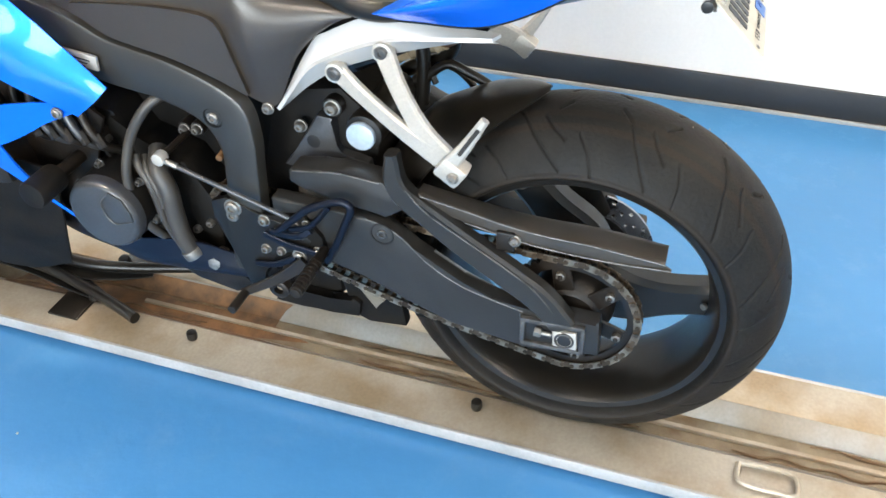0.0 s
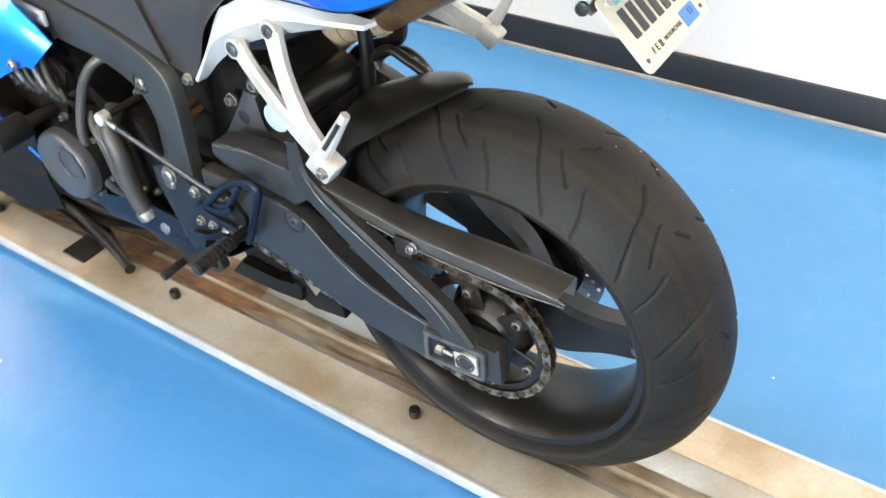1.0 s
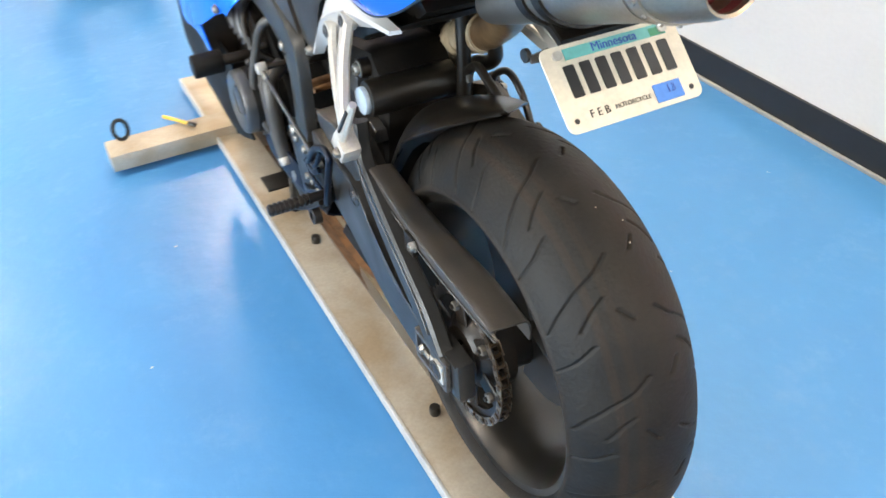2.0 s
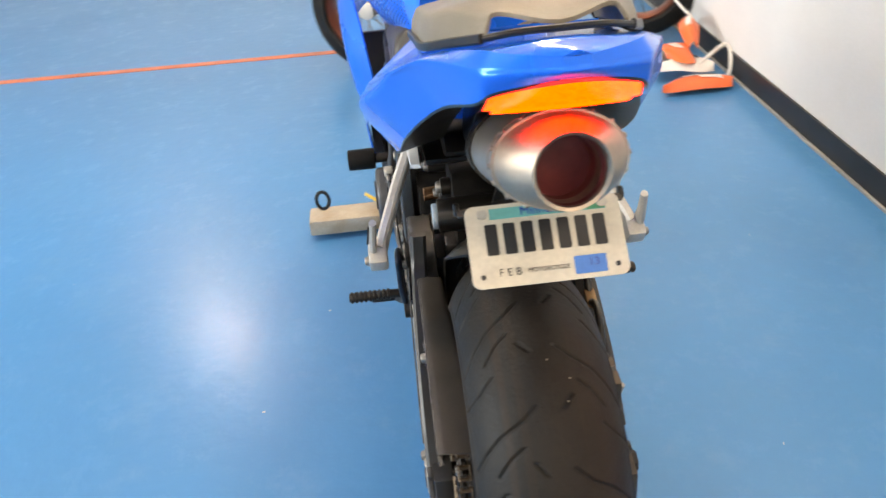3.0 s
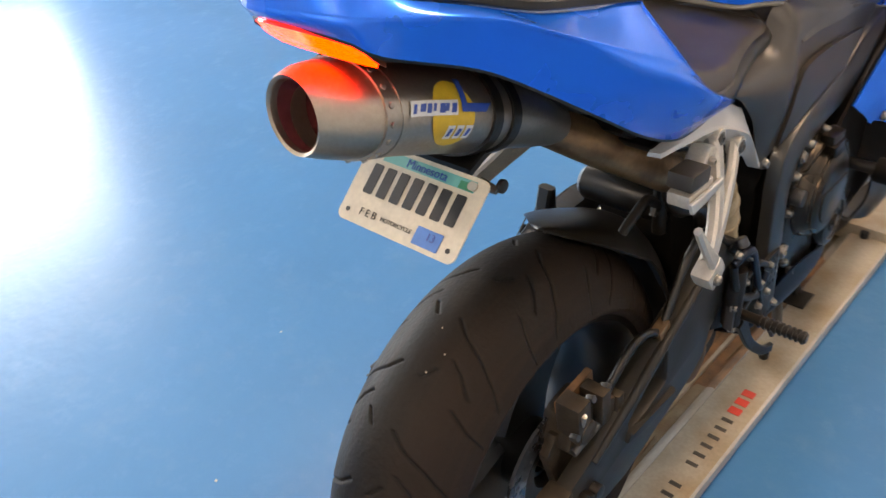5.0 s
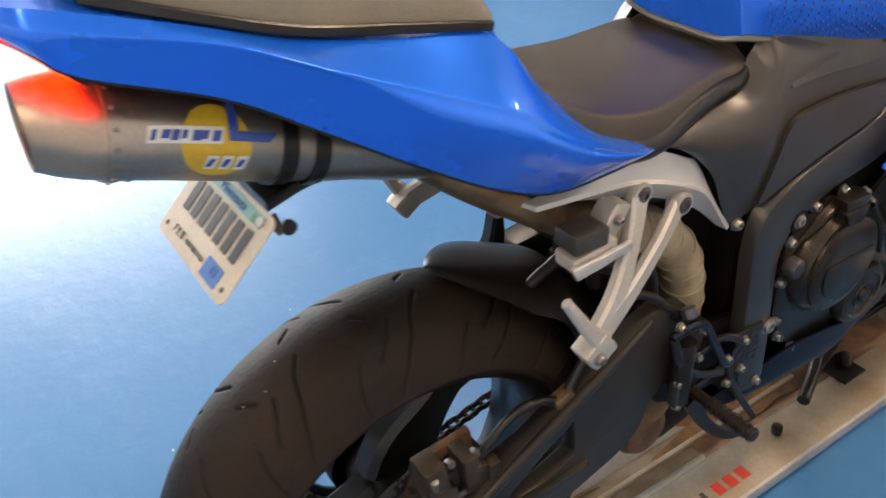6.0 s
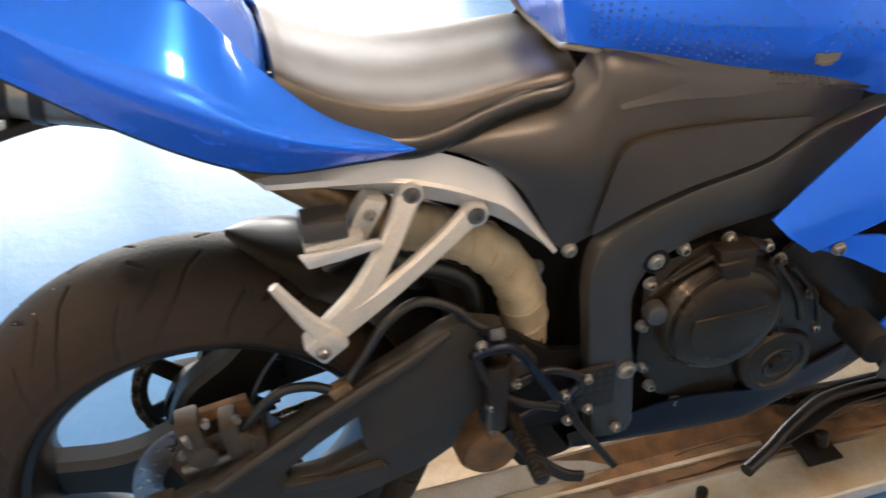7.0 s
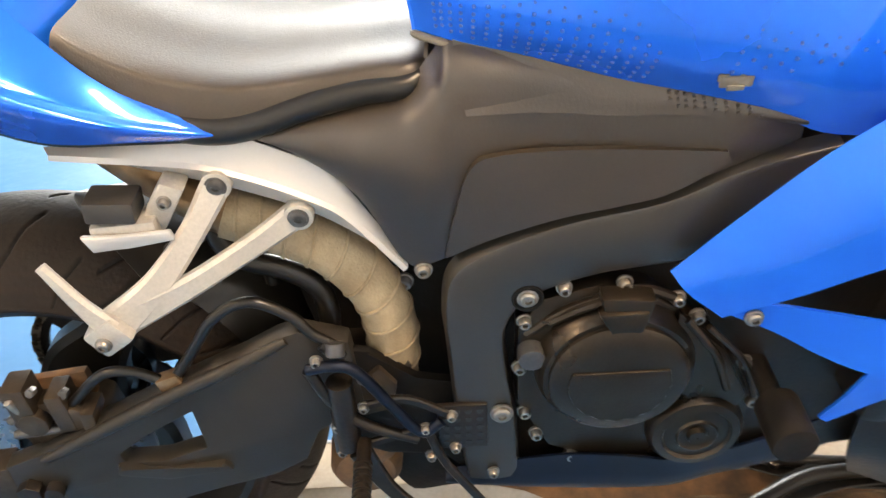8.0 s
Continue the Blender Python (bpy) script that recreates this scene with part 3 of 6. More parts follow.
for y, z in ((0.012, 0.505), (0.05, 0.5), (0.105, 0.445), (-0.025, 0.46)):
    part("caliper_bolt", rod((0.128, y, z), (0.14, y, z + 0.004), 0.006, n=6), M_WORN, cal)
part("slide_pin", rod((0.135, -0.03, 0.435), (0.135, 0.1, 0.452), 0.006), M_WORN, cal)
part("pad_plate", box((0.096, 0.03, 0.47), (0.012, 0.08, 0.06), (8, 0, 0), 0.002), M_RUSTPIPE, cal)
part("bleed_nipple", rod((0.135, -0.012, 0.475), (0.142, -0.016, 0.5), 0.005), M_CHROME, cal)
part("brake_hose", tube([(0.13, 0.05, 0.478), (0.137, 0.104, 0.532), (0.14, 0.145, 0.537), (0.141, 0.183, 0.522), (0.14, 0.215, 0.559), (0.14, 0.252, 0.612), (0.14, 0.295, 0.634), (0.142, 0.338, 0.613), (0.146, 0.36, 0.588), (0.15, 0.385, 0.572)], 0.0065, m=60), M_BLACK, bike)
part("hose_clip", box((0.141, 0.185, 0.522), (0.018, 0.03, 0.02), (20, 0, 0), 0.003), M_PIPE, bike)
part("hose_end", rod((0.148, 0.37, 0.575), (0.155, 0.392, 0.555), 0.009), M_DARK, bike)

# swingarm
ARM = [(0.5, 0.51), (0.4, 0.505), (0.333, 0.504), (0.3, 0.497), (0.271, 0.478), (0.228, 0.437), (0.176, 0.406), (0.12, 0.389), (0.068, 0.377), (-0.055, 0.383)]
swing = part("swingarm", prism(ARM + [(-0.06, 0.312), (0.058, 0.295), (0.19, 0.314), (0.278, 0.347), (0.34, 0.385), (0.5, 0.42)], -0.158, -0.128, 0.006), M_CHAR, bike, "charcoal alloy swingarm")
# thin pale tubes draw the bright line along each edge
part("pale_edge", tube([(-0.157, y, z - 0.003) for y, z in ARM[2:9]], 0.0016, 8, 50), M_WORN, swing, "thin pale line along the edge")
part("pale_edge", tube([(-0.158, 0.072, 0.372), (-0.159, 0.07, 0.345), (-0.158, 0.068, 0.312)], 0.0018, 8, 12), M_WORN, swing)
# dark ring puts the shade of the bolt recess into colour
part("recess", lathe_x([(-0.1575, 0.021), (-0.159, 0.021), (-0.159, 0.018), (-0.152, 0.016), (-0.152, 0.001)], (0.306, 0.478), 24), M_DARK, swing)
RIM = [(0.4, 0.575), (0.344, 0.594), (0.319, 0.586), (0.274, 0.561), (0.184, 0.517), (0.09, 0.466), (0.0, 0.412), (-0.055, 0.39), (-0.06, 0.318), (0.0, 0.288), (0.1, 0.292), (0.196, 0.325), (0.285, 0.352)]
HOLE = [(0.2, 0.474), (0.148, 0.443), (0.095, 0.405), (0.1, 0.388), (0.15, 0.39), (0.205, 0.41)]
RIM += [(0.327, 0.378), (0.348, 0.428), (0.41, 0.47)]
own = bmesh.new()
ends = []
for x in (0.122, 0.15):
    R = [own.verts.new((x, y, z)) for y, z in RIM]
    Q = [own.verts.new((x, y, z)) for y, z in HOLE]
    own.faces.new(R[1:8] + [Q[2], Q[1], Q[0]])
    own.faces.new(R[7:] + R[:2] + [Q[0], Q[5], Q[4], Q[3], Q[2]])
    ends.append((R, Q))
for a, b in zip(ends[0], ends[1]):
    for k in range(len(a)):
        own.faces.new((a[k], a[(k + 1) % len(a)], b[(k + 1) % len(a)], b[k]))
inner = set()
for R, Q in ends:
    inner |= {own.edges.get((R[1], Q[0])), own.edges.get((R[7], Q[2]))}
bmesh.ops.recalc_face_normals(own, faces=own.faces)
bmesh.ops.bevel(own, geom=[e for e in own.edges if e not in inner], offset=0.005, segments=2, profile=0.6, affect="EDGES", clamp_overlap=True)
part("right_arm", own, M_ARM, swing)
part("arm_ridge", tube([(0.149, 0.33, 0.582), (0.151, 0.274, 0.552), (0.152, 0.184, 0.507), (0.152, 0.09, 0.455), (0.15, 0.0, 0.402)], [0.005, 0.008, 0.009, 0.009, 0.006], 10, 30), M_ARM, swing)
part("arm_ledge", prism([(0.09, 0.392), (0.15, 0.378), (0.225, 0.388), (0.235, 0.372), (0.15, 0.36), (0.085, 0.372)], 0.135, 0.158, 0.006), M_ARM, swing)
part("cross_tube", box((0, 0.42, 0.46), (0.26, 0.1, 0.13), bevel=0.02), M_DARK, swing)
BR = [(-0.14, 0.289, 0.625), (-0.143, 0.28, 0.565), (-0.147, 0.223, 0.523), (-0.15, 0.16, 0.482), (-0.152, 0.1, 0.446), (-0.153, 0.045, 0.41), (-0.153, 0.0, 0.362)]
part("brace", strap(BR, [0.02, 0.036, 0.042, 0.048, 0.05, 0.05, 0.045], 0.028, m=40, bevel=0.005), M_CHAR, swing)
part("pale_edge", tube([(-0.162, 0.262, 0.575), (-0.1645, 0.223 + 0.006, 0.5425), (-0.1665, 0.168, 0.506), (-0.1675, 0.108, 0.471), (-0.168, 0.055, 0.436), (-0.168, 0.018, 0.395)], 0.0013, 8, 50), M_WORN, swing)
part("chain_slider", prism([(0.463, 0.547), (0.461, 0.57), (0.415, 0.576), (0.373, 0.581), (0.305, 0.576), (0.262, 0.552), (0.27, 0.53), (0.3, 0.508), (0.343, 0.519), (0.434, 0.533)], -0.155, -0.11, 0.006), M_CHAR, swing)
part("pale_edge", tube([(-0.155, 0.455, 0.568), (-0.155, 0.415, 0.5735), (-0.155, 0.373, 0.5785), (-0.155, 0.308, 0.574)], 0.0017, 8, 20), M_WORN, swing)
GU = [(-0.146, 0.25, 0.562), (-0.146, 0.18, 0.55), (-0.146, 0.079, 0.532), (-0.146, -0.036, 0.527), (-0.146, -0.135, 0.518)]
GE = [0.0, 0.002, 0.012, 0.018, 0.018]
guard = part("chain_guard", surf([[(q[0] + 0.001, q[1] - 0.01, q[2] - 0.026 + (0.014 if k == 4 else 0)) for k, q in enumerate(GU)], [(q[0] - 0.001, q[1], q[2] - 0.004) for q in GU], [(q[0] + 0.003, q[1], q[2]) for q in GU], [(-0.122 + 0.5 * e, q[1], q[2] - 0.003) for q, e in zip(GU, GE)], [(-0.106 + 0.9 * e, q[1], q[2] - 0.008) for q, e in zip(GU, GE)], [(-0.101 + e, q[1] + 0.002, q[2] - 0.03) for q, e in zip(GU, GE)], [(-0.1 + e, q[1] + 0.004, q[2] - 0.08 + 0.008 * k) for k, (q, e) in enumerate(zip(GU, GE))]], 40, 17, 0.003), M_GREYBLACK, swing, "black plastic chain guard")
# the guard's lit edges put into pale tubes
part("pale_edge", tube([(q[0] - 0.002, q[1], q[2] - 0.002) for q in GU], 0.0014, 8, 40), M_WORN, guard)
part("pale_edge", tube([(q[0] - 0.001, q[1] - 0.01, q[2] - 0.026 + (0.014 if k == 4 else 0)) for k, q in enumerate(GU)][1:], 0.0015, 8, 40), M_WORN, guard)
bolt(swing, (-0.15, 0.09, 0.51), -1, 0.008)
bolt(swing, (-0.153, 0.306, 0.478), -1, 0.009, material=M_GEN)
part("guard_bracket", box((-0.146, 0.105, 0.505), (0.012, 0.03, 0.035)), M_DARK, swing)
own = box((-0.163, 0.018, 0.3675), (0.009, 0.105, 0.008), (-2, 0, 0), 0.002)
box((-0.163, 0.018, 0.3165), (0.009, 0.1, 0.008), (-2, 0, 0), 0.002, own)
box((-0.163, 0.066, 0.342), (0.009, 0.008, 0.05), (0, 0, 0), 0.002, own)
box((-0.163, -0.032, 0.342), (0.009, 0.008, 0.05), (0, 0, 0), 0.002, own)
adj = part("axle_adjuster", own, M_WORN, swing, "worn open axle adjuster slot")
# black plate in place of the shade inside the open slot
part("slot", box((-0.1595, 0.018, 0.342), (0.003, 0.092, 0.046), bevel=0.001), M_INK, adj)
own = prism([(0.017, 0.356), (-0.022, 0.36), (-0.026, 0.324), (0.014, 0.324)], -0.169, -0.159, 0.003)
part("axle_block", own, M_ALU, adj)
nut = part("axle_nut", lathe_x([(-0.168, 0.0165), (-0.171, 0.016), (-0.1715, 0.0135), (-0.169, 0.0125), (-0.1688, 0.0002)], (-0.004, 0.341), 28), M_WORN, adj)
# black disc puts the shade of the hollow axle into colour
part("axle_bore_disc", rod((-0.1689, -0.004, 0.341), (-0.1697, -0.004, 0.341), 0.0115, n=24, bevel=0.0002), M_INK, nut, "black disc for the shaded hollow of the axle end")
part("adjuster_screw", rod((-0.167, 0.017, 0.346), (-0.167, 0.034, 0.347), 0.004), M_CHROME, adj)
part("adjuster_nut", rod((-0.168, 0.034, 0.347), (-0.168, 0.046, 0.348), 0.008, n=6), M_CHROME, adj)
part("axle", rod((-0.16, 0, CZ), (0.165, 0, CZ), 0.012), M_DARK, swing)
part("end_cap", prism([(-0.09, 0.385), (-0.05, 0.39), (-0.05, 0.315), (-0.09, 0.325)], 0.112, 0.152, 0.006), M_CALIPER, swing)
part("axle_head", rod((0.15, -0.03, 0.352), (0.166, -0.03, 0.352), 0.017, n=6), M_DARK, swing)

# hugger over the tyre
g, N = [], 26
for k in range(N):
    s = k / (N - 1)
    a = radians(77 - 59 * s)
    hw = 0.006 + 0.096 * min(1, s / 0.3) ** 0.75
    top = 0.359 + 0.12 * min(s, 0.51) ** 2
    edge = 0.353 - 0.014 * min(1, s / 0.3) - 0.045 * max(0, s - 0.45)
    col = [(hw * v, edge + (top - edge) * (1 - abs(v) ** 2.4)) for v in (-1, -0.9, -0.7, -0.4, 0, 0.4, 0.7, 0.9, 1)]
    g.append([(x, r * math.cos(a), CZ + r * math.sin(a)) for x, r in col])
curves = [[g[k][j] for k in range(N)] for j in range(9)]
part("rear_hugger", surf(curves, 40, 17, 0.004), M_BLACK, bike, "matt black rear hugger")

# tail fairing
LE = [(0.012, -0.31, 1.104), (0.064, -0.282, 1.088), (0.082, -0.255, 1.069), (0.105, -0.156, 1.03), (0.13, -0.08, 0.983), (0.148, 0.0, 0.93), (0.155, 0.08, 0.88), (0.16, 0.15, 0.853), (0.155, 0.235, 0.846), (0.138, 0.318, 0.836)]
ME = [(0.012, -0.321, 1.114), (0.067, -0.291, 1.104), (0.083, -0.263, 1.096), (0.122, -0.15, 1.066), (0.15, -0.07, 1.032), (0.178, 0.0, 0.988), (0.199, 0.08, 0.948), (0.2, 0.155, 0.908), (0.183, 0.24, 0.873), (0.142, 0.318, 0.84)]
UE = [(0.012, -0.319, 1.127), (0.055, -0.291, 1.125), (0.074, -0.263, 1.121), (0.1, -0.17, 1.094), (0.115, -0.09, 1.067), (0.122, 0.0, 1.047), (0.124, 0.095, 1.028), (0.134, 0.155, 0.955), (0.14, 0.22, 0.892), (0.14, 0.318, 0.844)]
# a crease runs along each side between the flank and the upper face
CR = []
for q, p, a, out in zip(ME, UE, (0.5, 0.42, 0.35, 0.5, 0.3, 0.35, 0.28, 0.3, 0.4, 0.5), (0.0, 0.002, 0.005, 0.013, 0.015, 0.015, 0.012, 0.005, 0.002, 0.0)):
    CR.append(tuple(Vector(q).lerp(Vector(p), a) + Vector((out, 0, out * 0.3))))
C1 = [tuple(Vector(q).lerp(Vector(p), 0.8)) for q, p in zip(ME, CR)]
C2 = [tuple(Vector(q).lerp(Vector(p), 0.15)) for q, p in zip(CR, UE)]
FLANK = [LE, ME, C1, C2, UE]
tail = part("tail_fairing", surf(FLANK, 56, 25, 0.004), M_BLUE, bike, "glossy blue tail fairing")
part("tail_fairing_side", surf(mirror(FLANK), 56, 25, 0.004), M_BLUE, tail)
INN = [(q[0] * 0.6, q[1] + 0.01, q[2] + 0.012) for q in LE]
for c in ([LE, INN], mirror([LE, INN])):
    part("tail_lining", surf(c, 40, 4, 0.003), M_BLACK, tail)
U6 = UE[:7]
mid = [(0, q[1] - (0.004 if i == 0 else 0), q[2] + (0.006 if i < 3 else 0.0)) for i, q in enumerate(U6)]
part("tail_top", surf([U6, mid, mirror([U6])[0]], 30, 11, 0.004), M_BLUE, tail)
part("tail_rear", surf([[(k * q[0], q[1] - 0.001 * (k == 0), q[2]) for k in (-1.04, 0, 1.04)] for q in (LE[0], ME[0], C1[0], C2[0], UE[0])], 8, 12, 0.004), M_BLUE, tail)
und = prism([(0.48, 0.69), (0.36, 0.72), (0.26, 0.785), (0.16, 0.825), (0.13, 0.845), (0.16, 0.865), (0.3, 0.845), (0.5, 0.835)], -0.09, 0.09, 0.008)
prism([(0.18, 0.84), (0.08, 0.885), (-0.05, 0.975), (-0.18, 1.035), (-0.26, 1.06), (-0.26, 1.075), (-0.1, 1.04), (0.1, 0.96), (0.16, 0.87)], -0.06, 0.06, 0.006, und)
prism([(0.15, 0.828), (0.34, 0.815), (0.34, 0.79), (0.25, 0.802), (0.16, 0.815)], -0.118, 0.118, 0.003, und)
part("undertail", und, M_BLACK, bike, "black plastic undertail and subframe")

# tail lamp
low_rim = [(-0.078, -0.249, 1.0635), (-0.066, -0.25, 1.0585), (0, -0.252, 1.058), (0.066, -0.25, 1.0585), (0.078, -0.249, 1.0635)]
top_rim = [(-0.079, -0.254, 1.07), (-0.056, -0.281, 1.0885), (0, -0.309, 1.104), (0.056, -0.281, 1.0885), (0.079, -0.254, 1.07)]
lamp_c = [low_rim, [tuple((Vector(a) + Vector(b)) / 2 + Vector((0, -0.001, -0.001))) for a, b in zip(low_rim, top_rim)], top_rim]
LR = [[q for q in spline(c, 41)] for c in lamp_c]
UP = [a.lerp(b, 0.97) for a, b in zip(LR[1], LR[2])]
LOW = [a.lerp(b, 0.45) for a, b in zip(LR[0], LR[1])]
tl = part("tail_lamp", surf([r[6:35:2] for r in (LOW, LR[1], UP)], 30, 8, 0.004), M_LENS, bike, "lit amber-red tail lamp lens")
part("hot_lens", surf([r[10:31:2] for r in (LR[0], LOW)], 30, 5, 0.004), M_LENSHOT, tl, "brightest yellow row of the lamp")
part("red_lens", surf([r[6:35:2] for r in (UP, LR[2])], 30, 4, 0.004), M_LENSRED, tl, "red lens rim")
for sl in (slice(5, 7), slice(34, 36)):
    part("lens_end", surf([r[sl] for r in LR], 10, 10, 0.004), M_RIM, tl, "dull red unlit lens end")
part("lens_rim", tube(LR[2][5:36], 0.0017, 8, 30), M_LENSRED, tl)

# silencer
def body(y):
    """Half width, half height and middle height of the silencer's oval body."""
    k = [(-0.25, 0.067, 0.0465, 1.0), (-0.2, 0.072, 0.049, 0.9855), (-0.15, 0.0735, 0.05, 0.968), (-0.1, 0.0735, 0.05, 0.949), (-0.04, 0.0725, 0.049, 0.9265), (-0.015, 0.07, 0.047, 0.917), (0.03, 0.059, 0.042, 0.893), (0.085, 0.042, 0.032, 0.862)]
    y = min(max(y, k[0][0]), k[-1][0])
    for p, q in zip(k, k[1:]):
        if y <= q[0]:
            u = (y - p[0]) / (q[0] - p[0])
            return tuple(a + (b - a) * u for a, b in zip(p[1:], q[1:]))


def oval_loft(stations, n=48, bm=None, tilt=0.0, cap=False):
    own = bmesh.new()
    rings = []
    for y, rx, rz, zc, *own_tilt in stations:
        lean = own_tilt[0] if own_tilt else tilt
        rings.append([own.verts.new((rx * math.cos(a), y + lean * rz * math.sin(a), zc + rz * math.sin(a))) for a in (k / n * math.tau for k in range(n))])
    for p, q in zip(rings, rings[1:]):
        for k in range(n):
            own.faces.new((p[k], p[(k + 1) % n], q[(k + 1) % n], q[k]))
    if cap:
        own.faces.new(rings[-1])
    return join(bm, own)


def band(y0, y1, lift):
    """A raised ring round the body from y0 to y1."""
    out = []
    for y, h in ((y0, -0.002), (y0, lift), (y1, lift), (y1, -0.002)):
        rx, rz, zc = body(y)
        out.append((y, rx + h, rz + h, zc))
    return oval_loft(out, tilt=0.25)


SIL = [(-0.302, 0.034, 0.036, 1.012), (-0.304, 0.037, 0.039, 1.012), (-0.298, 0.042, 0.041, 1.0115, 0.08), (-0.285, 0.051, 0.044, 1.009, 0.14), (-0.268, 0.061, 0.0455, 1.0045, 0.2), (-0.248, 0.067, 0.0465, 0.9993, 0.25)]
sil = part("silencer", oval_loft([(y, *body(y)) for y in (-0.248, -0.225, -0.2, -0.15, -0.1, -0.04, -0.015, 0.03, 0.085)], tilt=0.25, cap=True), M_TITAN, bike, "brushed titanium under-seat silencer")
own = oval_loft([(-0.262, 0.032, 0.034, 0.998), (-0.3, 0.0335, 0.0355, 1.011)] + SIL[:], tilt=0.06)
part("end_cone", own, M_CONE, sil, "brushed conical end cap")
# core coloured red in place of lamp light bouncing inside
part("core", oval_loft([(-0.295, 0.0325, 0.0345, 1.009), (-0.26, 0.033, 0.0345, 0.997), (-0.235, 0.0325, 0.034, 0.988)], tilt=0.06, cap=True), M_CORE, sil, "sooty core tinted red for the lamp's glow")
part("rivet_band", band(-0.25, -0.238, 0.0018), M_TITAN, sil)
part("rivet_band", band(-0.231, -0.227, 0.0012), M_TITAN, sil)
for k in range(18):
    a = k / 18 * math.tau
    rx, rz, zc = body(-0.244)
    p = Vector(((rx + 0.002) * math.cos(a), -0.244 + 0.25 * rz * math.sin(a), zc + (rz + 0.002) * math.sin(a)))
    o = Vector((math.cos(a), 0, math.sin(a))) * 0.002
    part("rivet", rod(p - o, p + o, 0.003, n=8, bevel=0.0008), M_CHROME, sil)
for y in (-0.098, -0.066):
    part("clamp_band", band(y - 0.007, y + 0.007, 0.0035), M_BLACK, sil)
# flat decal shapes curved over the silencer's right side
def on_silencer(y, s, lift=0.0012):
    y -= 0.043
    rx, rz, zc = body(y)
    return ((rx + lift) * math.cos(s), y + 0.25 * rz * math.sin(s), zc + (rz + lift) * math.sin(s))


def decal(name, cells, material, lift, parent):
    """A thin patch: cells are (y0, y1, s0, s1) spans along and round the silencer."""
    own = bmesh.new()
    for y0, y1, s0, s1, skew in cells:
        gv = [[own.verts.new(on_silencer(y0 + (y1 - y0) * i / 4 + skew * j / 4, s0 + (s1 - s0) * j / 4, lift)) for j in range(5)] for i in range(5)]
        for i in range(4):
            for j in range(4):
                own.faces.new((gv[i][j], gv[i + 1][j], gv[i + 1][j + 1], gv[i][j + 1]))
    return part(name, own, material, parent)


own = bmesh.new()
cv = [own.verts.new(on_silencer(-0.122 + 0.03 * math.cos(a), 0.1 + 0.66 * math.sin(a), 0.001)) for a in (k / 32 * math.tau for k in range(32))]
rg = [own.verts.new(on_silencer(-0.122 + 0.016 * math.cos(a), 0.1 + 0.35 * math.sin(a), 0.001)) for a in (k / 32 * math.tau for k in range(32))]
ce = own.verts.new(on_silencer(-0.122, 0.1, 0.001))
for k in range(32):
    own.faces.new((cv[k], cv[(k + 1) % 32], rg[(k + 1) % 32], rg[k]))
    own.faces.new((ce, rg[k], rg[(k + 1) % 32]))
part("round_decal", own, M_YELLOW, sil, "round yellow decal with unreadable bars")
decal("white_bar", [(-0.18, -0.118, 0.12, 0.4, 0.003)], M_WHITE, 0.0016, sil)
for k, w in enumerate((0.004, 0.007, 0.006, 0.004, 0.008, 0.005, 0.007)):
    decal("blue_bar", [(-0.177 + 0.0083 * k, -0.177 + 0.0083 * k + w, 0.17 + 0.03 * (k % 2), 0.34, 0.003)], M_DECBLUE, 0.002, sil)
decal("blue_flash", [(-0.112, -0.104, 0.2, 0.78, 0.002), (-0.112, -0.076, 0.18, 0.34, 0.008)], M_DECBLUE, 0.0024, sil)
for k in range(3):
    decal("pale_bar", [(-0.134 + 0.013 * k, -0.124 + 0.013 * k, -0.36, -0.08, 0.004)], M_WHITE, 0.002, sil)
    decal("blue_bar", [(-0.132 + 0.013 * k, -0.127 + 0.013 * k, -0.3, -0.14, 0.004)], M_DECBLUE, 0.0024, sil)
# link pipe and wrapped pipe
part("link_pipe", tube([(0.0, 0.08, 0.86), (0.04, 0.13, 0.822), (0.07, 0.2, 0.775), (0.085, 0.26, 0.735), (0.09, 0.3, 0.712)], 0.029, 18, 30), M_PIPE, bike, "heat-stained brown link pipe")
own = tube([(0.088, 0.28, 0.722), (0.092, 0.33, 0.702), (0.096, 0.385, 0.672), (0.098, 0.43, 0.615), (0.098, 0.446, 0.545), (0.096, 0.44, 0.47), (0.09, 0.425, 0.41)], 0.0315, 20, 60)
wrapped = part("wrapped_pipe", own, M_WRAP, bike, "exhaust pipe bound in tan heat wrap")
line = spline([(0.088, 0.28, 0.722), (0.092, 0.33, 0.702), (0.096, 0.385, 0.672), (0.098, 0.43, 0.615), (0.098, 0.446, 0.545), (0.096, 0.44, 0.47), (0.09, 0.425, 0.41)], 26)
for k in range(1, 25, 2):
    p, t = line[k], (line[k + 1] - line[k - 1]).normalized()
    u = Vector((1, 0, 0))
    u = (u - t * u.dot(t)).normalized()
    w = t.cross(u)
    hoop = [p + 0.0315 * (math.cos(a) * u + math.sin(a) * w) + t * 0.008 * math.sin(a + 0.6) for a in (j / 20 * math.tau for j in range(21))]
    part("wrap_edge", tube([tuple(h) for h in hoop], 0.0022, 6, 40), M_WRAP, wrapped)
part("collector", tube([(0.09, 0.43, 0.42), (0.09, 0.41, 0.35), (0.06, 0.4, 0.3), (0.0, 0.42, 0.27)], 0.034, 16, 24), M_RUSTPIPE, bike, "rusty orange exhaust collector")

# seats
PB = [(0.068, -0.24, 1.122), (0.096, -0.17, 1.099), (0.116, -0.09, 1.073), (0.12, 0.0, 1.054), (0.124, 0.07, 1.04), (0.122, 0.098, 1.033)]
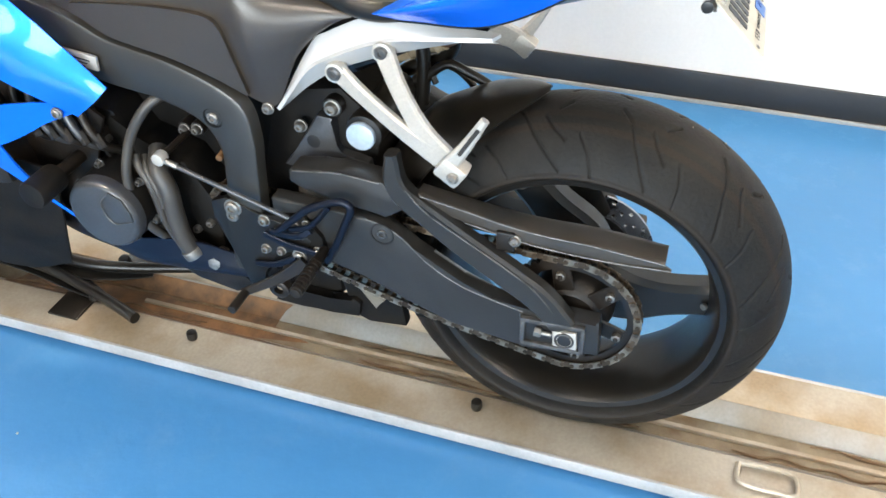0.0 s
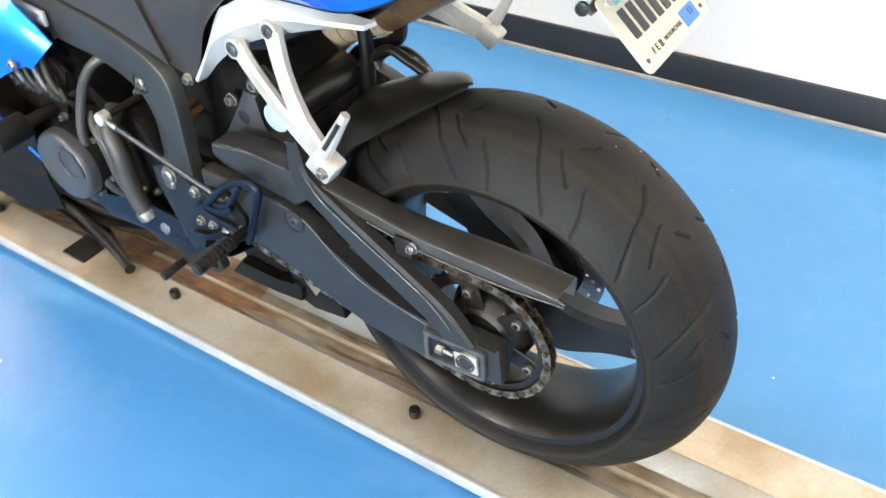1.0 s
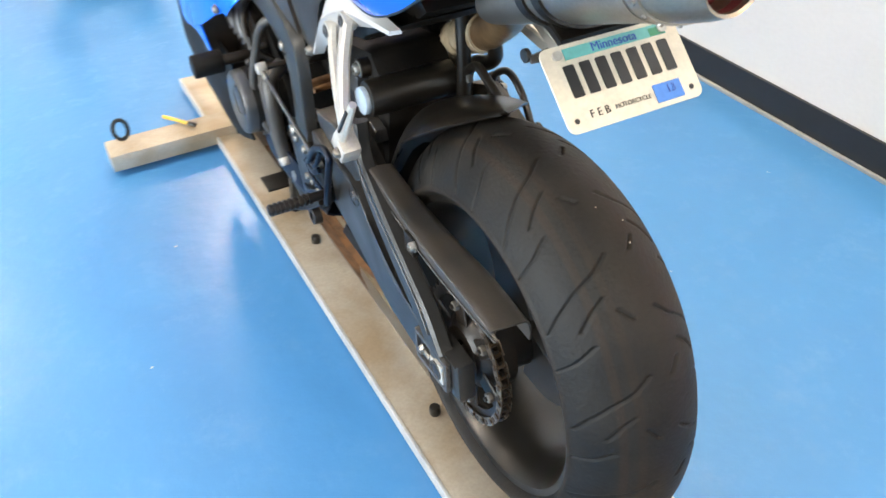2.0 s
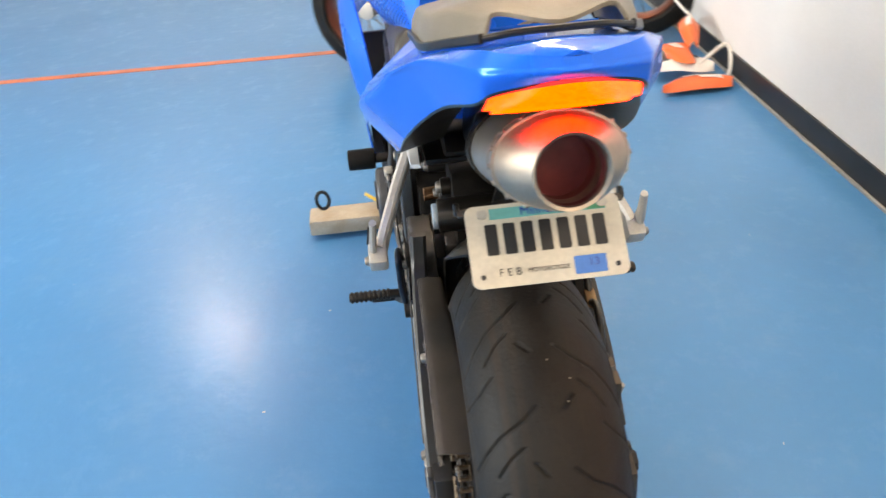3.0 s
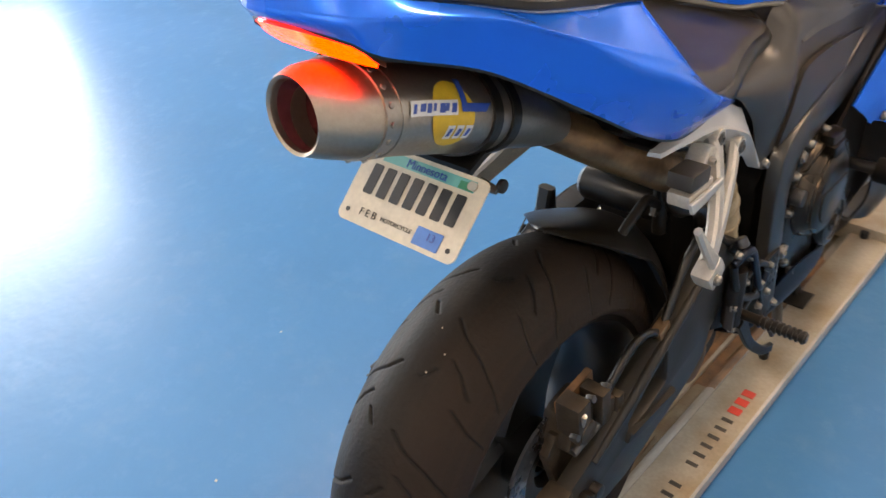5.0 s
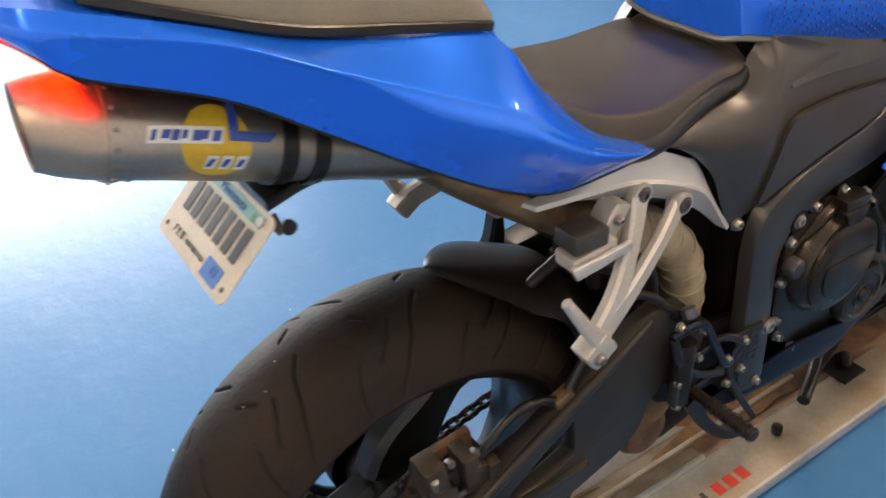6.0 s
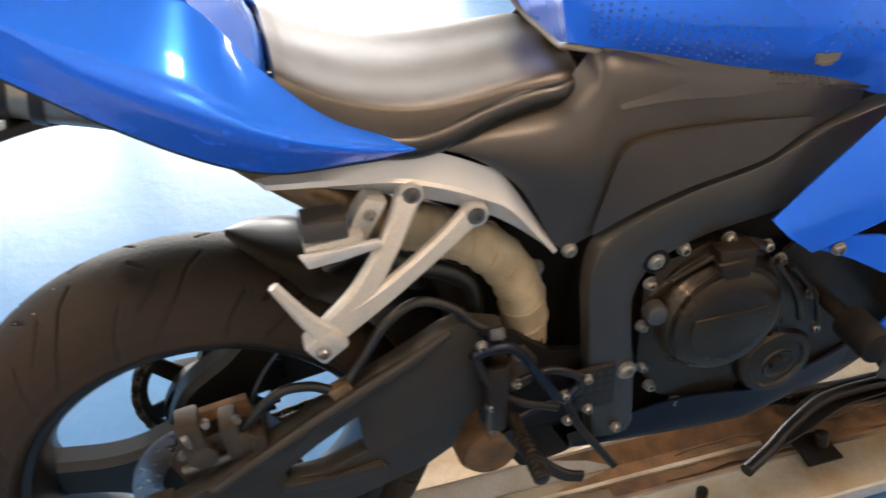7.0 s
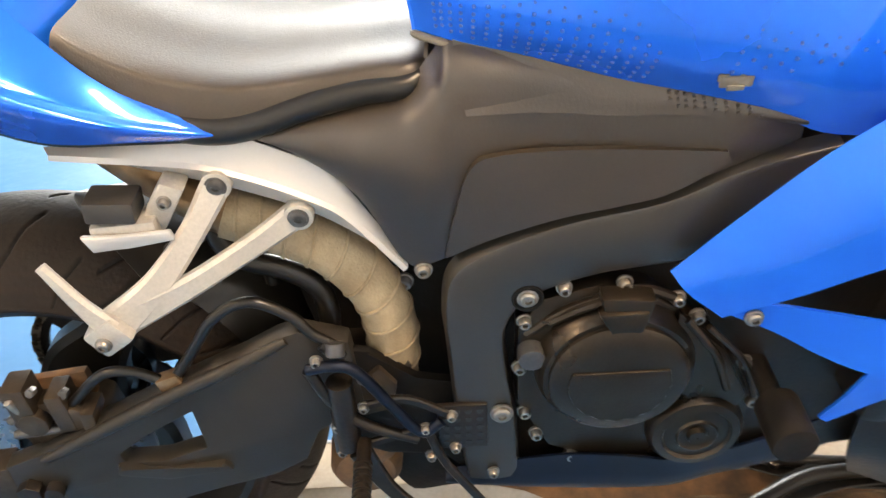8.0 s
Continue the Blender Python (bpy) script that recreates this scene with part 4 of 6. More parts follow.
PM = [(0.064, -0.232, 1.134), (0.092, -0.16, 1.119), (0.112, -0.085, 1.098), (0.116, 0.0, 1.08), (0.119, 0.07, 1.066), (0.118, 0.101, 1.045)]
PT = [(0.052, -0.222, 1.142), (0.078, -0.15, 1.133), (0.095, -0.08, 1.114), (0.098, 0.0, 1.096), (0.1, 0.065, 1.08), (0.1, 0.09, 1.066)]
PC = [(0, -0.252, 1.138), (0, -0.16, 1.14), (0, -0.08, 1.124), (0, 0.0, 1.104), (0, 0.065, 1.088), (0, 0.092, 1.07)]
part("passenger_seat", surf([PB, PM, PT, PC] + mirror([PT, PM, PB]), 30, 25, 0.004), M_FADED, bike, "faded tan-grey vinyl passenger seat pad")
for cs in ([PB], mirror([PB])):
    part("seat_edge", strap([(q[0] + math.copysign(0.002, q[0]), q[1], q[2] + 0.002) for q in cs[0]], 0.01, 0.005, m=30), M_BLACK, bike)
part("seat_edge", strap([(-0.068, -0.24, 1.124), (-0.04, -0.256, 1.132), (0, -0.262, 1.134), (0.04, -0.256, 1.132), (0.068, -0.24, 1.124)], 0.008, 0.006, up=(0, 0, 1), m=20), M_BLACK, bike)
part("seat_front", surf([[(-0.124, 0.098, 1.03), (0, 0.104, 1.03), (0.124, 0.098, 1.03)], [(-0.13, 0.15, 0.955), (0, 0.16, 0.965), (0.13, 0.15, 0.955)], [(-0.128, 0.17, 0.89), (0, 0.165, 0.88), (0.128, 0.17, 0.89)]], 12, 9, 0.004), M_BLUE, tail)
SB = [(0.128, 0.165, 0.917), (0.135, 0.189, 0.884), (0.14, 0.232, 0.853), (0.14, 0.285, 0.836), (0.137, 0.33, 0.835), (0.125, 0.386, 0.846), (0.118, 0.441, 0.855), (0.115, 0.485, 0.858), (0.1, 0.508, 0.868)]
CREST = [0.946, 0.929, 0.908, 0.892, 0.886, 0.886, 0.89, 0.892, 0.89]
LIFT = [0.016, 0.024, 0.034, 0.038, 0.034, 0.027, 0.024, 0.022, 0.016]
SC = [(x + 0.003, y + 0.002, z + 0.4 * h) for (x, y, z), h in zip(SB, LIFT)]
ST = [(x - 0.006, y + 0.004, z + 0.8 * (c - z)) for (x, y, z), c in zip(SB, CREST)]
SV = [(x - 0.021, y + 0.005, z + 0.965 * (c - z)) for (x, y, z), c in zip(SB, CREST)]
SU = [(x * 0.42, y + 0.006, c - 0.0015) for (x, y, z), c in zip(SB, CREST)]
SM = [(0, y + 0.006, c) for (x, y, z), c in zip(SB, CREST)]
part("rider_seat", surf([SB, SC, ST, SV, SU, SM] + mirror([SU, SV, ST, SC, SB]), 44, 51, 0.006), M_LEATHER, bike, "grained black vinyl rider seat")
# hem made black: the bolster's shaded underside put into its colour
for cs in ([SB], mirror([SB])):
    part("seat_piping", tube([(q[0] - math.copysign(0.004, q[0]), q[1], q[2] + 0.011) for q in cs[0]], [0.009, 0.013, 0.015, 0.0155, 0.015, 0.014, 0.013, 0.012, 0.009], 14, 44), M_BLACK, bike, "rolled seat hem coloured black for its shade")
NOSE = [(-0.1, 0.508, 0.868), (-0.06, 0.512, 0.88), (0, 0.514, 0.888), (0.06, 0.512, 0.88), (0.1, 0.508, 0.868)]
part("seat_nose", surf([NOSE, [(x, y + 0.002, z + 0.01) for x, y, z in NOSE], [(x * 1.02, y - 0.002, 0.908 if abs(x) < 0.08 else 0.886) for x, y, z in NOSE]], 24, 9, 0.004), M_LEATHER, bike, "vinyl nose of the rider seat against the tank")
# fuel tank
TL = [(0.1, 0.497, 0.92), (0.118, 0.53, 0.915), (0.128, 0.604, 0.895), (0.138, 0.682, 0.874), (0.146, 0.748, 0.86), (0.152, 0.824, 0.842), (0.156, 0.885, 0.818), (0.15, 0.97, 0.81)]
TM = [(0.09, 0.49, 0.985), (0.13, 0.53, 0.968), (0.16, 0.609, 0.95), (0.18, 0.69, 0.94), (0.188, 0.76, 0.93), (0.185, 0.84, 0.915), (0.175, 0.905, 0.9), (0.16, 0.98, 0.88)]
TU = [(0.07, 0.5, 1.02), (0.1, 0.54, 1.03), (0.13, 0.615, 1.045), (0.15, 0.69, 1.06), (0.158, 0.76, 1.065), (0.152, 0.84, 1.06), (0.14, 0.905, 1.04), (0.13, 0.98, 1.0)]
TC = [(0, 0.505, 1.035), (0, 0.545, 1.06), (0, 0.62, 1.09), (0, 0.69, 1.105), (0, 0.76, 1.11), (0, 0.84, 1.105), (0, 0.905, 1.08), (0, 0.98, 1.03)]
tank = part("fuel_tank", surf([TL, TM, TU, TC] + mirror([TU, TM, TL]), 40, 31, 0.004), M_BLUE, bike, "glossy blue fuel tank with dotted grip panels")
part("tank_back", surf([[(-0.1, 0.497, 0.92), (-0.06, 0.502, 0.908), (0, 0.504, 0.906), (0.06, 0.502, 0.908), (0.1, 0.497, 0.92)], [(-0.09, 0.49, 0.985), (-0.05, 0.495, 0.99), (0, 0.497, 0.99), (0.05, 0.495, 0.99), (0.09, 0.49, 0.985)], [(-0.07, 0.5, 1.02), (-0.03, 0.505, 1.03), (0, 0.505, 1.035), (0.03, 0.505, 1.03), (0.07, 0.5, 1.02)]], 16, 9, 0.003), M_BLUE, tank)
# pale tube added to draw the reflection along the tank's lower edge
rail = mirror([TL])[0][:6][::-1] + [(-0.06, 0.5, 0.908), (0, 0.502, 0.906), (0.06, 0.5, 0.908)] + TL[:6]
part("tank_glint_line", tube([(x * 0.985, y, z - 0.005) for x, y, z in rail], 0.004, 8, 90), M_FADED, tank, "pale line under the tank in place of a reflection")
M_DOT = mat("recessed blue dot paint", (0.003, 0.06, 0.36), 0.35, 0.1, 0.1, 10, 260, 0.0, 0.4)
gr = surf_grid([TL, TM, TU], 141, 61)


def tank_dots(i0, i1, j0, j1, cut):
    own = bmesh.new()
    for i in range(i0, i1, 3):
        for j in range(j0, j1, 4):
            if cut(i, j):
                continue
            for sx in (1, -1):
                p = gr[i][j + (2 if (i // 3) % 2 else 0)]
                p = Vector((p.x * sx, p.y, p.z))
                bmesh.ops.create_cone(own, cap_ends=True, segments=8, radius1=0.0023, radius2=0.0016, depth=0.0018, matrix=Matrix.Translation(p) @ Vector((sx, -0.15, 0.25)).to_track_quat("Z", "Y").to_matrix().to_4x4())
    return own


pad = part("grip_pad_dots", tank_dots(14, 66, 6, 54, lambda i, j: j > 8 + (66 - i) * 1.2 + 14), M_DOT, tank, "rows of small dark dots")
tagged(pad, kind="stuff")
tagged(part("front_pad_dots", tank_dots(84, 122, 20, 54, lambda i, j: j < 20 + (i - 84) * 0.3), M_DOT, tank), kind="stuff")
for sx in (1, -1):
    own = bmesh.new()
    at = min((q for col in gr for q in col), key=lambda q: (q.y - 0.779) ** 2 + (q.z - 0.888) ** 2)
    for k, (dy, dz, w, h) in enumerate(((0, 0, 0.03, 0.012), (-0.012, 0.004, 0.01, 0.008), (0.008, 0.006, 0.012, 0.008), (0.0, -0.006, 0.016, 0.006))):
        box((sx * (at.x + 0.003), at.y + dy, at.z + dz), (0.003, w, h), (0, sx * 14, 0), 0.0015, own)
    part("tank_badge", own, M_FADED, tank, "small silver tank badge")

# black side covers, inner panel, frame spars
top = yz([(0.326, 0.838), (0.39, 0.848), (0.47, 0.86), (0.51, 0.898), (0.53, 0.92), (0.604, 0.904), (0.682, 0.885), (0.75, 0.871), (0.862, 0.836)], [0.13, 0.122, 0.112, 0.105, 0.112, 0.126, 0.136, 0.144, 0.153])
mid1 = yz([(0.36, 0.823), (0.41, 0.805), (0.485, 0.785), (0.51, 0.79), (0.545, 0.82), (0.615, 0.815), (0.69, 0.81), (0.76, 0.807), (0.86, 0.815)], [0.138, 0.147, 0.157, 0.158, 0.152, 0.152, 0.154, 0.155, 0.153])
bot = yz([(0.392, 0.802), (0.432, 0.757), (0.472, 0.676), (0.506, 0.678), (0.58, 0.72), (0.66, 0.745), (0.735, 0.76), (0.8, 0.785), (0.86, 0.812)], [0.134, 0.136, 0.137, 0.141, 0.146, 0.15, 0.152, 0.152, 0.152])
up1 = [tuple(Vector(a).lerp(Vector(b), 0.32) + Vector((0.45 * (b[0] - a[0]), 0, 0))) for a, b in zip(top, mid1)]
both("side_cover", [top, up1, mid1, bot], M_COVER, label="black satin plastic side cover", nu=44, nv=22)
strip_a = [tuple(Vector(a).lerp(Vector(b), 0.1) + Vector((0.0035, 0, 0))) for a, b in zip(top[4:], up1[4:])]
strip_b = [tuple(Vector(a).lerp(Vector(b), u) + Vector((0.0045, 0, 0))) for a, b, u in zip(up1[4:], mid1[4:], (0.5, 0.35, 0.25, 0.1, 0.0))]
both("grip_strip", [strip_a, [tuple((Vector(a) + Vector(b)) / 2 + Vector((0.002, 0, 0))) for a, b in zip(strip_a, strip_b)], strip_b], M_COVER, label="dusty rubber grip strip under the tank", nu=30, nv=9, thick=0.003)
for sx in (1, -1):
    own = bmesh.new()
    for i in range(9):
        for j in range(3):
            q = Vector(spline(strip_a, 41)[27 + i + j // 2]).lerp(Vector(spline(strip_b, 41)[27 + i + j // 2]), 0.25 + 0.22 * j)
            bmesh.ops.create_cone(own, cap_ends=True, segments=8, radius1=0.0026, radius2=0.0018, depth=0.003, matrix=Matrix.Translation((sx * (q.x + 0.0008), q.y, q.z)) @ Matrix.Rotation(sx * math.pi / 2, 4, "Y"))
    tagged(part("grip_dots", own, M_COVER, bike), kind="stuff")
seam = yz([(0.514, 0.69), (0.525, 0.744), (0.542, 0.8), (0.57, 0.815), (0.635, 0.818), (0.7, 0.815), (0.79, 0.806)], [0.15, 0.157, 0.16, 0.161, 0.162, 0.162, 0.16])
low = yz([(0.516, 0.688), (0.55, 0.708), (0.59, 0.726), (0.639, 0.742), (0.69, 0.752), (0.74, 0.764), (0.795, 0.795)], [0.15, 0.156, 0.16, 0.163, 0.164, 0.163, 0.16])
both("side_panel", [seam, low], M_COVER, label="raised black plastic panel", nu=32, nv=9, thick=0.008)
S1 = [(0.9, 0.812), (0.808, 0.79), (0.735, 0.757), (0.639, 0.736), (0.563, 0.708), (0.518, 0.675), (0.507, 0.62), (0.51, 0.56), (0.517, 0.44), (0.527, 0.34)]
S2 = [(0.905, 0.75), (0.84, 0.7), (0.771, 0.672), (0.677, 0.658), (0.606, 0.63), (0.58, 0.586), (0.581, 0.533), (0.588, 0.476), (0.594, 0.42), (0.598, 0.34)]
def across(v):
    return [(a[0] * (1 - v) + b[0] * v, a[1] * (1 - v) + b[1] * v) for a, b in zip(S1, S2)]


both("frame_spar", [yz(S1, 0.14), yz(across(0.05), 0.157), yz(across(0.12), 0.162), yz(across(0.5), 0.165), yz(across(0.86), 0.161), yz(across(0.95), 0.155), yz(S2, 0.13)], M_SPAR, label="charcoal painted frame spar", nu=60, nv=25, thick=0.006)
for s in (1, -1):
    y, z = (0.6, 0.638) if s > 0 else (0.575, 0.648)
    part("bolt_recess", lathe_x([(s * 0.162, 0.018), (s * 0.1645, 0.0175), (s * 0.165, 0.0155), (s * 0.1635, 0.014), (s * 0.1635, 0.0002)], (y, z), 28), M_SHADEBLACK, bike)
    bolt(bike, (s * 0.163, y, z), s, 0.0095, 0.006, M_CHROME, "frame_bolt")
    bolt(bike, (s * 0.166, 0.572, 0.463), s, 0.0115, 0.007, M_CHROME, "frame_bolt")
    bolt(bike, (s * 0.14, 0.49, 0.666), s, 0.008, 0.008)
    bolt(bike, (s * 0.09, 0.465, 0.612), s, 0.009, 0.01)
own = box((-0.169, 0.822, 0.722), (0.006, 0.13, 0.025), (5, 0, -3), 0.002)
fl = part("frame_label", own, M_ALU, bike, "silver maker's label with unreadable bars")
for k in range(3):
    part("label_bar", box((-0.1725, 0.812 - 0.002 * k, 0.724 - 0.006 * k), (0.001, 0.085 - 0.015 * k, 0.0022), (5, 0, -3), 0), M_INK, fl)
# silver subframe panels
t1 = [(0.13, 0.832), (0.279, 0.837), (0.324, 0.83), (0.383, 0.801), (0.411, 0.779), (0.474, 0.672)]
t3 = [(0.145, 0.828), (0.246, 0.797), (0.314, 0.773), (0.376, 0.745), (0.427, 0.71), (0.473, 0.669)]
t2 = [(a[0] * 0.45 + b[0] * 0.55, a[1] * 0.45 + b[1] * 0.55) for a, b in zip(t1, t3)]
for sx in (1, -1):
    own = surf([yz(t1, sx * 0.128), yz(t2, sx * 0.141)], 36, 5, 0.006)
    join(own, surf([yz(t2, sx * 0.141), yz(t3, sx * 0.122)], 36, 5, 0.006))
    part("subframe_panel", own, M_SILVER, bike, "silver painted subframe panel", 18)

# passenger footpeg brackets
for s in (1, -1):
    br = part("footpeg_bracket", strap([(s * 0.14, 0.293, 0.79), (s * 0.164, 0.262, 0.745), (s * 0.186, 0.222, 0.7), (s * 0.203, 0.178, 0.666)], [0.03, 0.026, 0.03, 0.04], 0.016, m=20, bevel=0.004), M_ALU, bike, "cast aluminium passenger footpeg bracket")
    part("bracket_arm", strap([(s * 0.138, 0.368, 0.748), (s * 0.158, 0.32, 0.724), (s * 0.182, 0.25, 0.692), (s * 0.201, 0.181, 0.667)], [0.03, 0.025, 0.026, 0.036], 0.015, m=20, bevel=0.004), M_ALU, br)
    for y, z in ((0.293, 0.79), (0.368, 0.748)):
        part("bracket_eye", rod((s * 0.13, y, z), (s * 0.15, y, z), 0.0155, n=24, bevel=0.003), M_ALU, br)
        bolt(br, (s * 0.149, y, z), s, 0.009, 0.004, M_WORN)
    part("peg_pivot", box((s * 0.207, 0.172, 0.661), (0.03, 0.04, 0.035), (35, 0, 0), 0.006), M_ALU, br)
    peg = part("footpeg", strap([(s * 0.215, 0.176, 0.67), (s * 0.212, 0.153, 0.702), (s * 0.207, 0.127, 0.746)], [0.026, 0.018, 0.012], 0.011, up=(1, 0, 0.2), m=10, bevel=0.004), M_ALU, br, "folded aluminium footpeg")
    if s < 0:
        # dark strip in place of the peg's shaded slot
        part("peg_groove_strip", strap([(s * 0.2205, 0.159, 0.694), (s * 0.2145, 0.134, 0.734)], 0.006, 0.003, m=4, bevel=0.0008), M_DARK, peg)
    bolt(br, (s * 0.223, 0.167, 0.656), s, 0.007, 0.006)
    # rider pegs
    rp = part("rider_peg", rod((s * 0.17, 0.405, 0.431), (s * 0.285, 0.405, 0.431), 0.009, n=20), M_DARK, bike, "ribbed dark metal rider footpeg")
    for k in range(9):
        part("rib", rod((s * (0.205 + k * 0.009), 0.405, 0.431), (s * (0.21 + k * 0.009), 0.405, 0.431), 0.0115, n=16, bevel=0.001), M_DARK, rp)

# engine
# the block's cavity shade is put into its colour
eng = part("engine_block", prism([(0.52, 0.6), (0.58, 0.68), (0.8, 0.72), (0.95, 0.66), (0.97, 0.5), (0.93, 0.36), (0.84, 0.3), (0.62, 0.3), (0.52, 0.36)], -0.05, 0.125, 0.02), M_SHADEBLACK, bike, "greasy engine block with its cavity shade in the colour")
part("crankcase", prism([(0.63, 0.31), (0.63, 0.44), (0.68, 0.52), (0.77, 0.545), (0.8, 0.6), (0.93, 0.62), (0.95, 0.5), (0.92, 0.36), (0.84, 0.3)], -0.125, -0.045, 0.012), M_SHADEBLACK, eng)
cov = part("engine_cover", prism([(0.59, 0.59), (0.615, 0.63), (0.68, 0.648), (0.735, 0.635), (0.775, 0.6), (0.84, 0.535), (0.875, 0.46), (0.87, 0.39), (0.83, 0.345), (0.72, 0.345), (0.63, 0.39), (0.59, 0.47)], 0.12, 0.158, 0.008), M_ENGINE, bike, "dark bronze right engine cover")
part("clutch_cover", lathe_x([(0.15, 0.094), (0.165, 0.092), (0.178, 0.086), (0.183, 0.08), (0.188, 0.079), (0.192, 0.073), (0.194, 0.05), (0.195, 0.001)], (0.702, 0.532), 56), M_ENGINE, cov, "round bronze clutch cover")
part("clutch_panel", prism([(0.702 + 0.058 * math.cos(radians(a)), 0.532 + 0.058 * math.sin(radians(a))) for a in range(160, 381, 10)], 0.191, 0.1968, 0.002), M_ENGINE, cov)
part("filler_boss", prism([(0.672, 0.632), (0.728, 0.632), (0.722, 0.6), (0.706, 0.572), (0.69, 0.6)], 0.172, 0.191, 0.005), M_ENGINE, cov)
part("starter_cover", lathe_x([(0.15, 0.06), (0.168, 0.059), (0.176, 0.053), (0.178, 0.043), (0.174, 0.04), (0.176, 0.026), (0.179, 0.024), (0.176, 0.02), (0.176, 0.013), (0.182, 0.011), (0.182, 0.001)], (0.808, 0.418), 40), M_ENGINE, cov, "small round bronze cover")
for k, (y, z) in enumerate(((0.598, 0.6), (0.64, 0.645), (0.705, 0.648), (0.765, 0.622), (0.79, 0.595), (0.855, 0.52), (0.873, 0.455), (0.615, 0.415), (0.6, 0.455), (0.593, 0.53), (0.66, 0.372), (0.735, 0.345))):
    bolt(cov, (0.156, y, z), 1, 0.0075, 0.01)
for pts in ([(0.155, 0.6, 0.58), (0.16, 0.65, 0.62), (0.16, 0.72, 0.64), (0.158, 0.76, 0.625)], [(0.16, 0.625, 0.6), (0.166, 0.665, 0.625), (0.164, 0.72, 0.64)]):
    part("cast_rib", tube(pts, 0.006, 8, 16), M_ENGINE, cov)
part("cover_web", prism([(0.765, 0.612), (0.825, 0.55), (0.862, 0.475), (0.85, 0.45), (0.79, 0.47), (0.765, 0.52)], 0.155, 0.169, 0.005), M_ENGINE, cov)
part("cover_rib", tube([(0.168, 0.775, 0.6), (0.17, 0.815, 0.545), (0.169, 0.835, 0.49)], 0.005, 8, 14), M_ENGINE, cov)
part("cover_rib", tube([(0.17, 0.8, 0.59), (0.166, 0.85, 0.53), (0.164, 0.872, 0.47)], 0.004, 8, 14), M_ENGINE, cov)
part("filler_neck", prism([(0.675, 0.65), (0.735, 0.645), (0.725, 0.6), (0.685, 0.598)], 0.16, 0.186, 0.006), M_ENGINE, cov)
part("cover_rim", lathe_x([(0.178, 0.088), (0.184, 0.085), (0.184, 0.079), (0.18, 0.077)], (0.702, 0.532), 48, None, radians(30), radians(200)), M_ENGINE, cov)
part("oil_filler_cap", rod((0.155, 0.605, 0.558), (0.178, 0.605, 0.558), 0.0155, n=24, bevel=0.004), M_GEN, cov, "grey oil filler cap")
gen = part("generator_cover", lathe_x([(-0.192, 0.069), (-0.207, 0.0685), (-0.213, 0.067), (-0.217, 0.063), (-0.2185, 0.057), (-0.219, 0.001)], (0.799, 0.446), 64), M_GEN, bike, "round grey generator cover with a raised angular panel")
# side wall darker than its cover face: shade put into the colour
part("case_wall", lathe_x([(-0.12, 0.073), (-0.193, 0.0695), (-0.193, 0.06)], (0.799, 0.446), 48), M_SHADEBLACK, gen)
part("cover_panel", prism([(0.772, 0.501), (0.793, 0.474), (0.776, 0.437), (0.736, 0.447), (0.738, 0.465), (0.75, 0.49)], -0.2205, -0.2175, 0.0012), M_GEN, gen)
part("pale_ridge", tube([(-0.2205, 0.771, 0.5), (-0.2212, 0.792, 0.474), (-0.2212, 0.7765, 0.438), (-0.2205, 0.738, 0.447)], 0.0013, 8, 40), M_WORN, gen)
for k in range(6):
    a = k / 6 * math.tau + 0.3
    bolt(gen, (-0.17, 0.799 + 0.077 * math.cos(a), 0.446 + 0.077 * math.sin(a)), -1, 0.0065, 0.01, M_WORN)
# hoses and cylinder clutter on the left
for pts, r in (([(-0.12, 0.655, 0.668), (-0.155, 0.69, 0.652), (-0.168, 0.715, 0.622), (-0.172, 0.74, 0.579), (-0.182, 0.752, 0.531), (-0.186, 0.754, 0.489), (-0.184, 0.748, 0.448), (-0.178, 0.736, 0.408), (-0.15, 0.72, 0.36)], 0.0085),
               ([(-0.16, 0.745, 0.545), (-0.172, 0.733, 0.528), (-0.178, 0.717, 0.509), (-0.178, 0.71, 0.475), (-0.176, 0.706, 0.429), (-0.165, 0.7, 0.38)], 0.0075),
               ([(-0.15, 0.735, 0.54), (-0.172, 0.72, 0.525), (-0.182, 0.702, 0.5), (-0.182, 0.697, 0.462)], 0.006),
               ([(-0.13, 0.72, 0.545), (-0.165, 0.702, 0.526), (-0.172, 0.686, 0.491), (-0.172, 0.685, 0.443), (-0.17, 0.682, 0.394), (-0.165, 0.671, 0.355)], 0.0165)):
    # greyer black puts the hoses' highlights into their colour
    part("hose", tube(pts, r, 14, 40), M_GREYBLACK, bike, "black rubber hose")
part("hose_clip", rod((-0.167, 0.676, 0.366), (-0.165, 0.669, 0.35), 0.0185), M_CHROME, bike, "bright hose clip")
for k in range(4):
    part("cooling_fin", box((-0.13, 0.83 + 0.03 * k, 0.58 + 0.012 * k), (0.05, 0.008, 0.12), (-25, 0, 0), 0.002), M_DARK, eng)
    part("stud", rod((-0.13, 0.815 + 0.03 * k, 0.55), (-0.16, 0.815 + 0.03 * k, 0.55), 0.007), M_CHROME, eng)
for k in range(5):
    y = 0.8 + 0.032 * k
    part("injector_pipe", tube([(-0.12, y - 0.02, 0.52), (-0.165, y + 0.005, 0.56), (-0.16, y + 0.035, 0.62), (-0.12, y + 0.05, 0.67)], 0.0075, 10, 16), M_GEN if k % 2 else M_DARK, eng)
    part("pipe_union", rod((-0.166, y, 0.553), (-0.163, y + 0.012, 0.575), 0.009, n=8), M_DARK, eng)
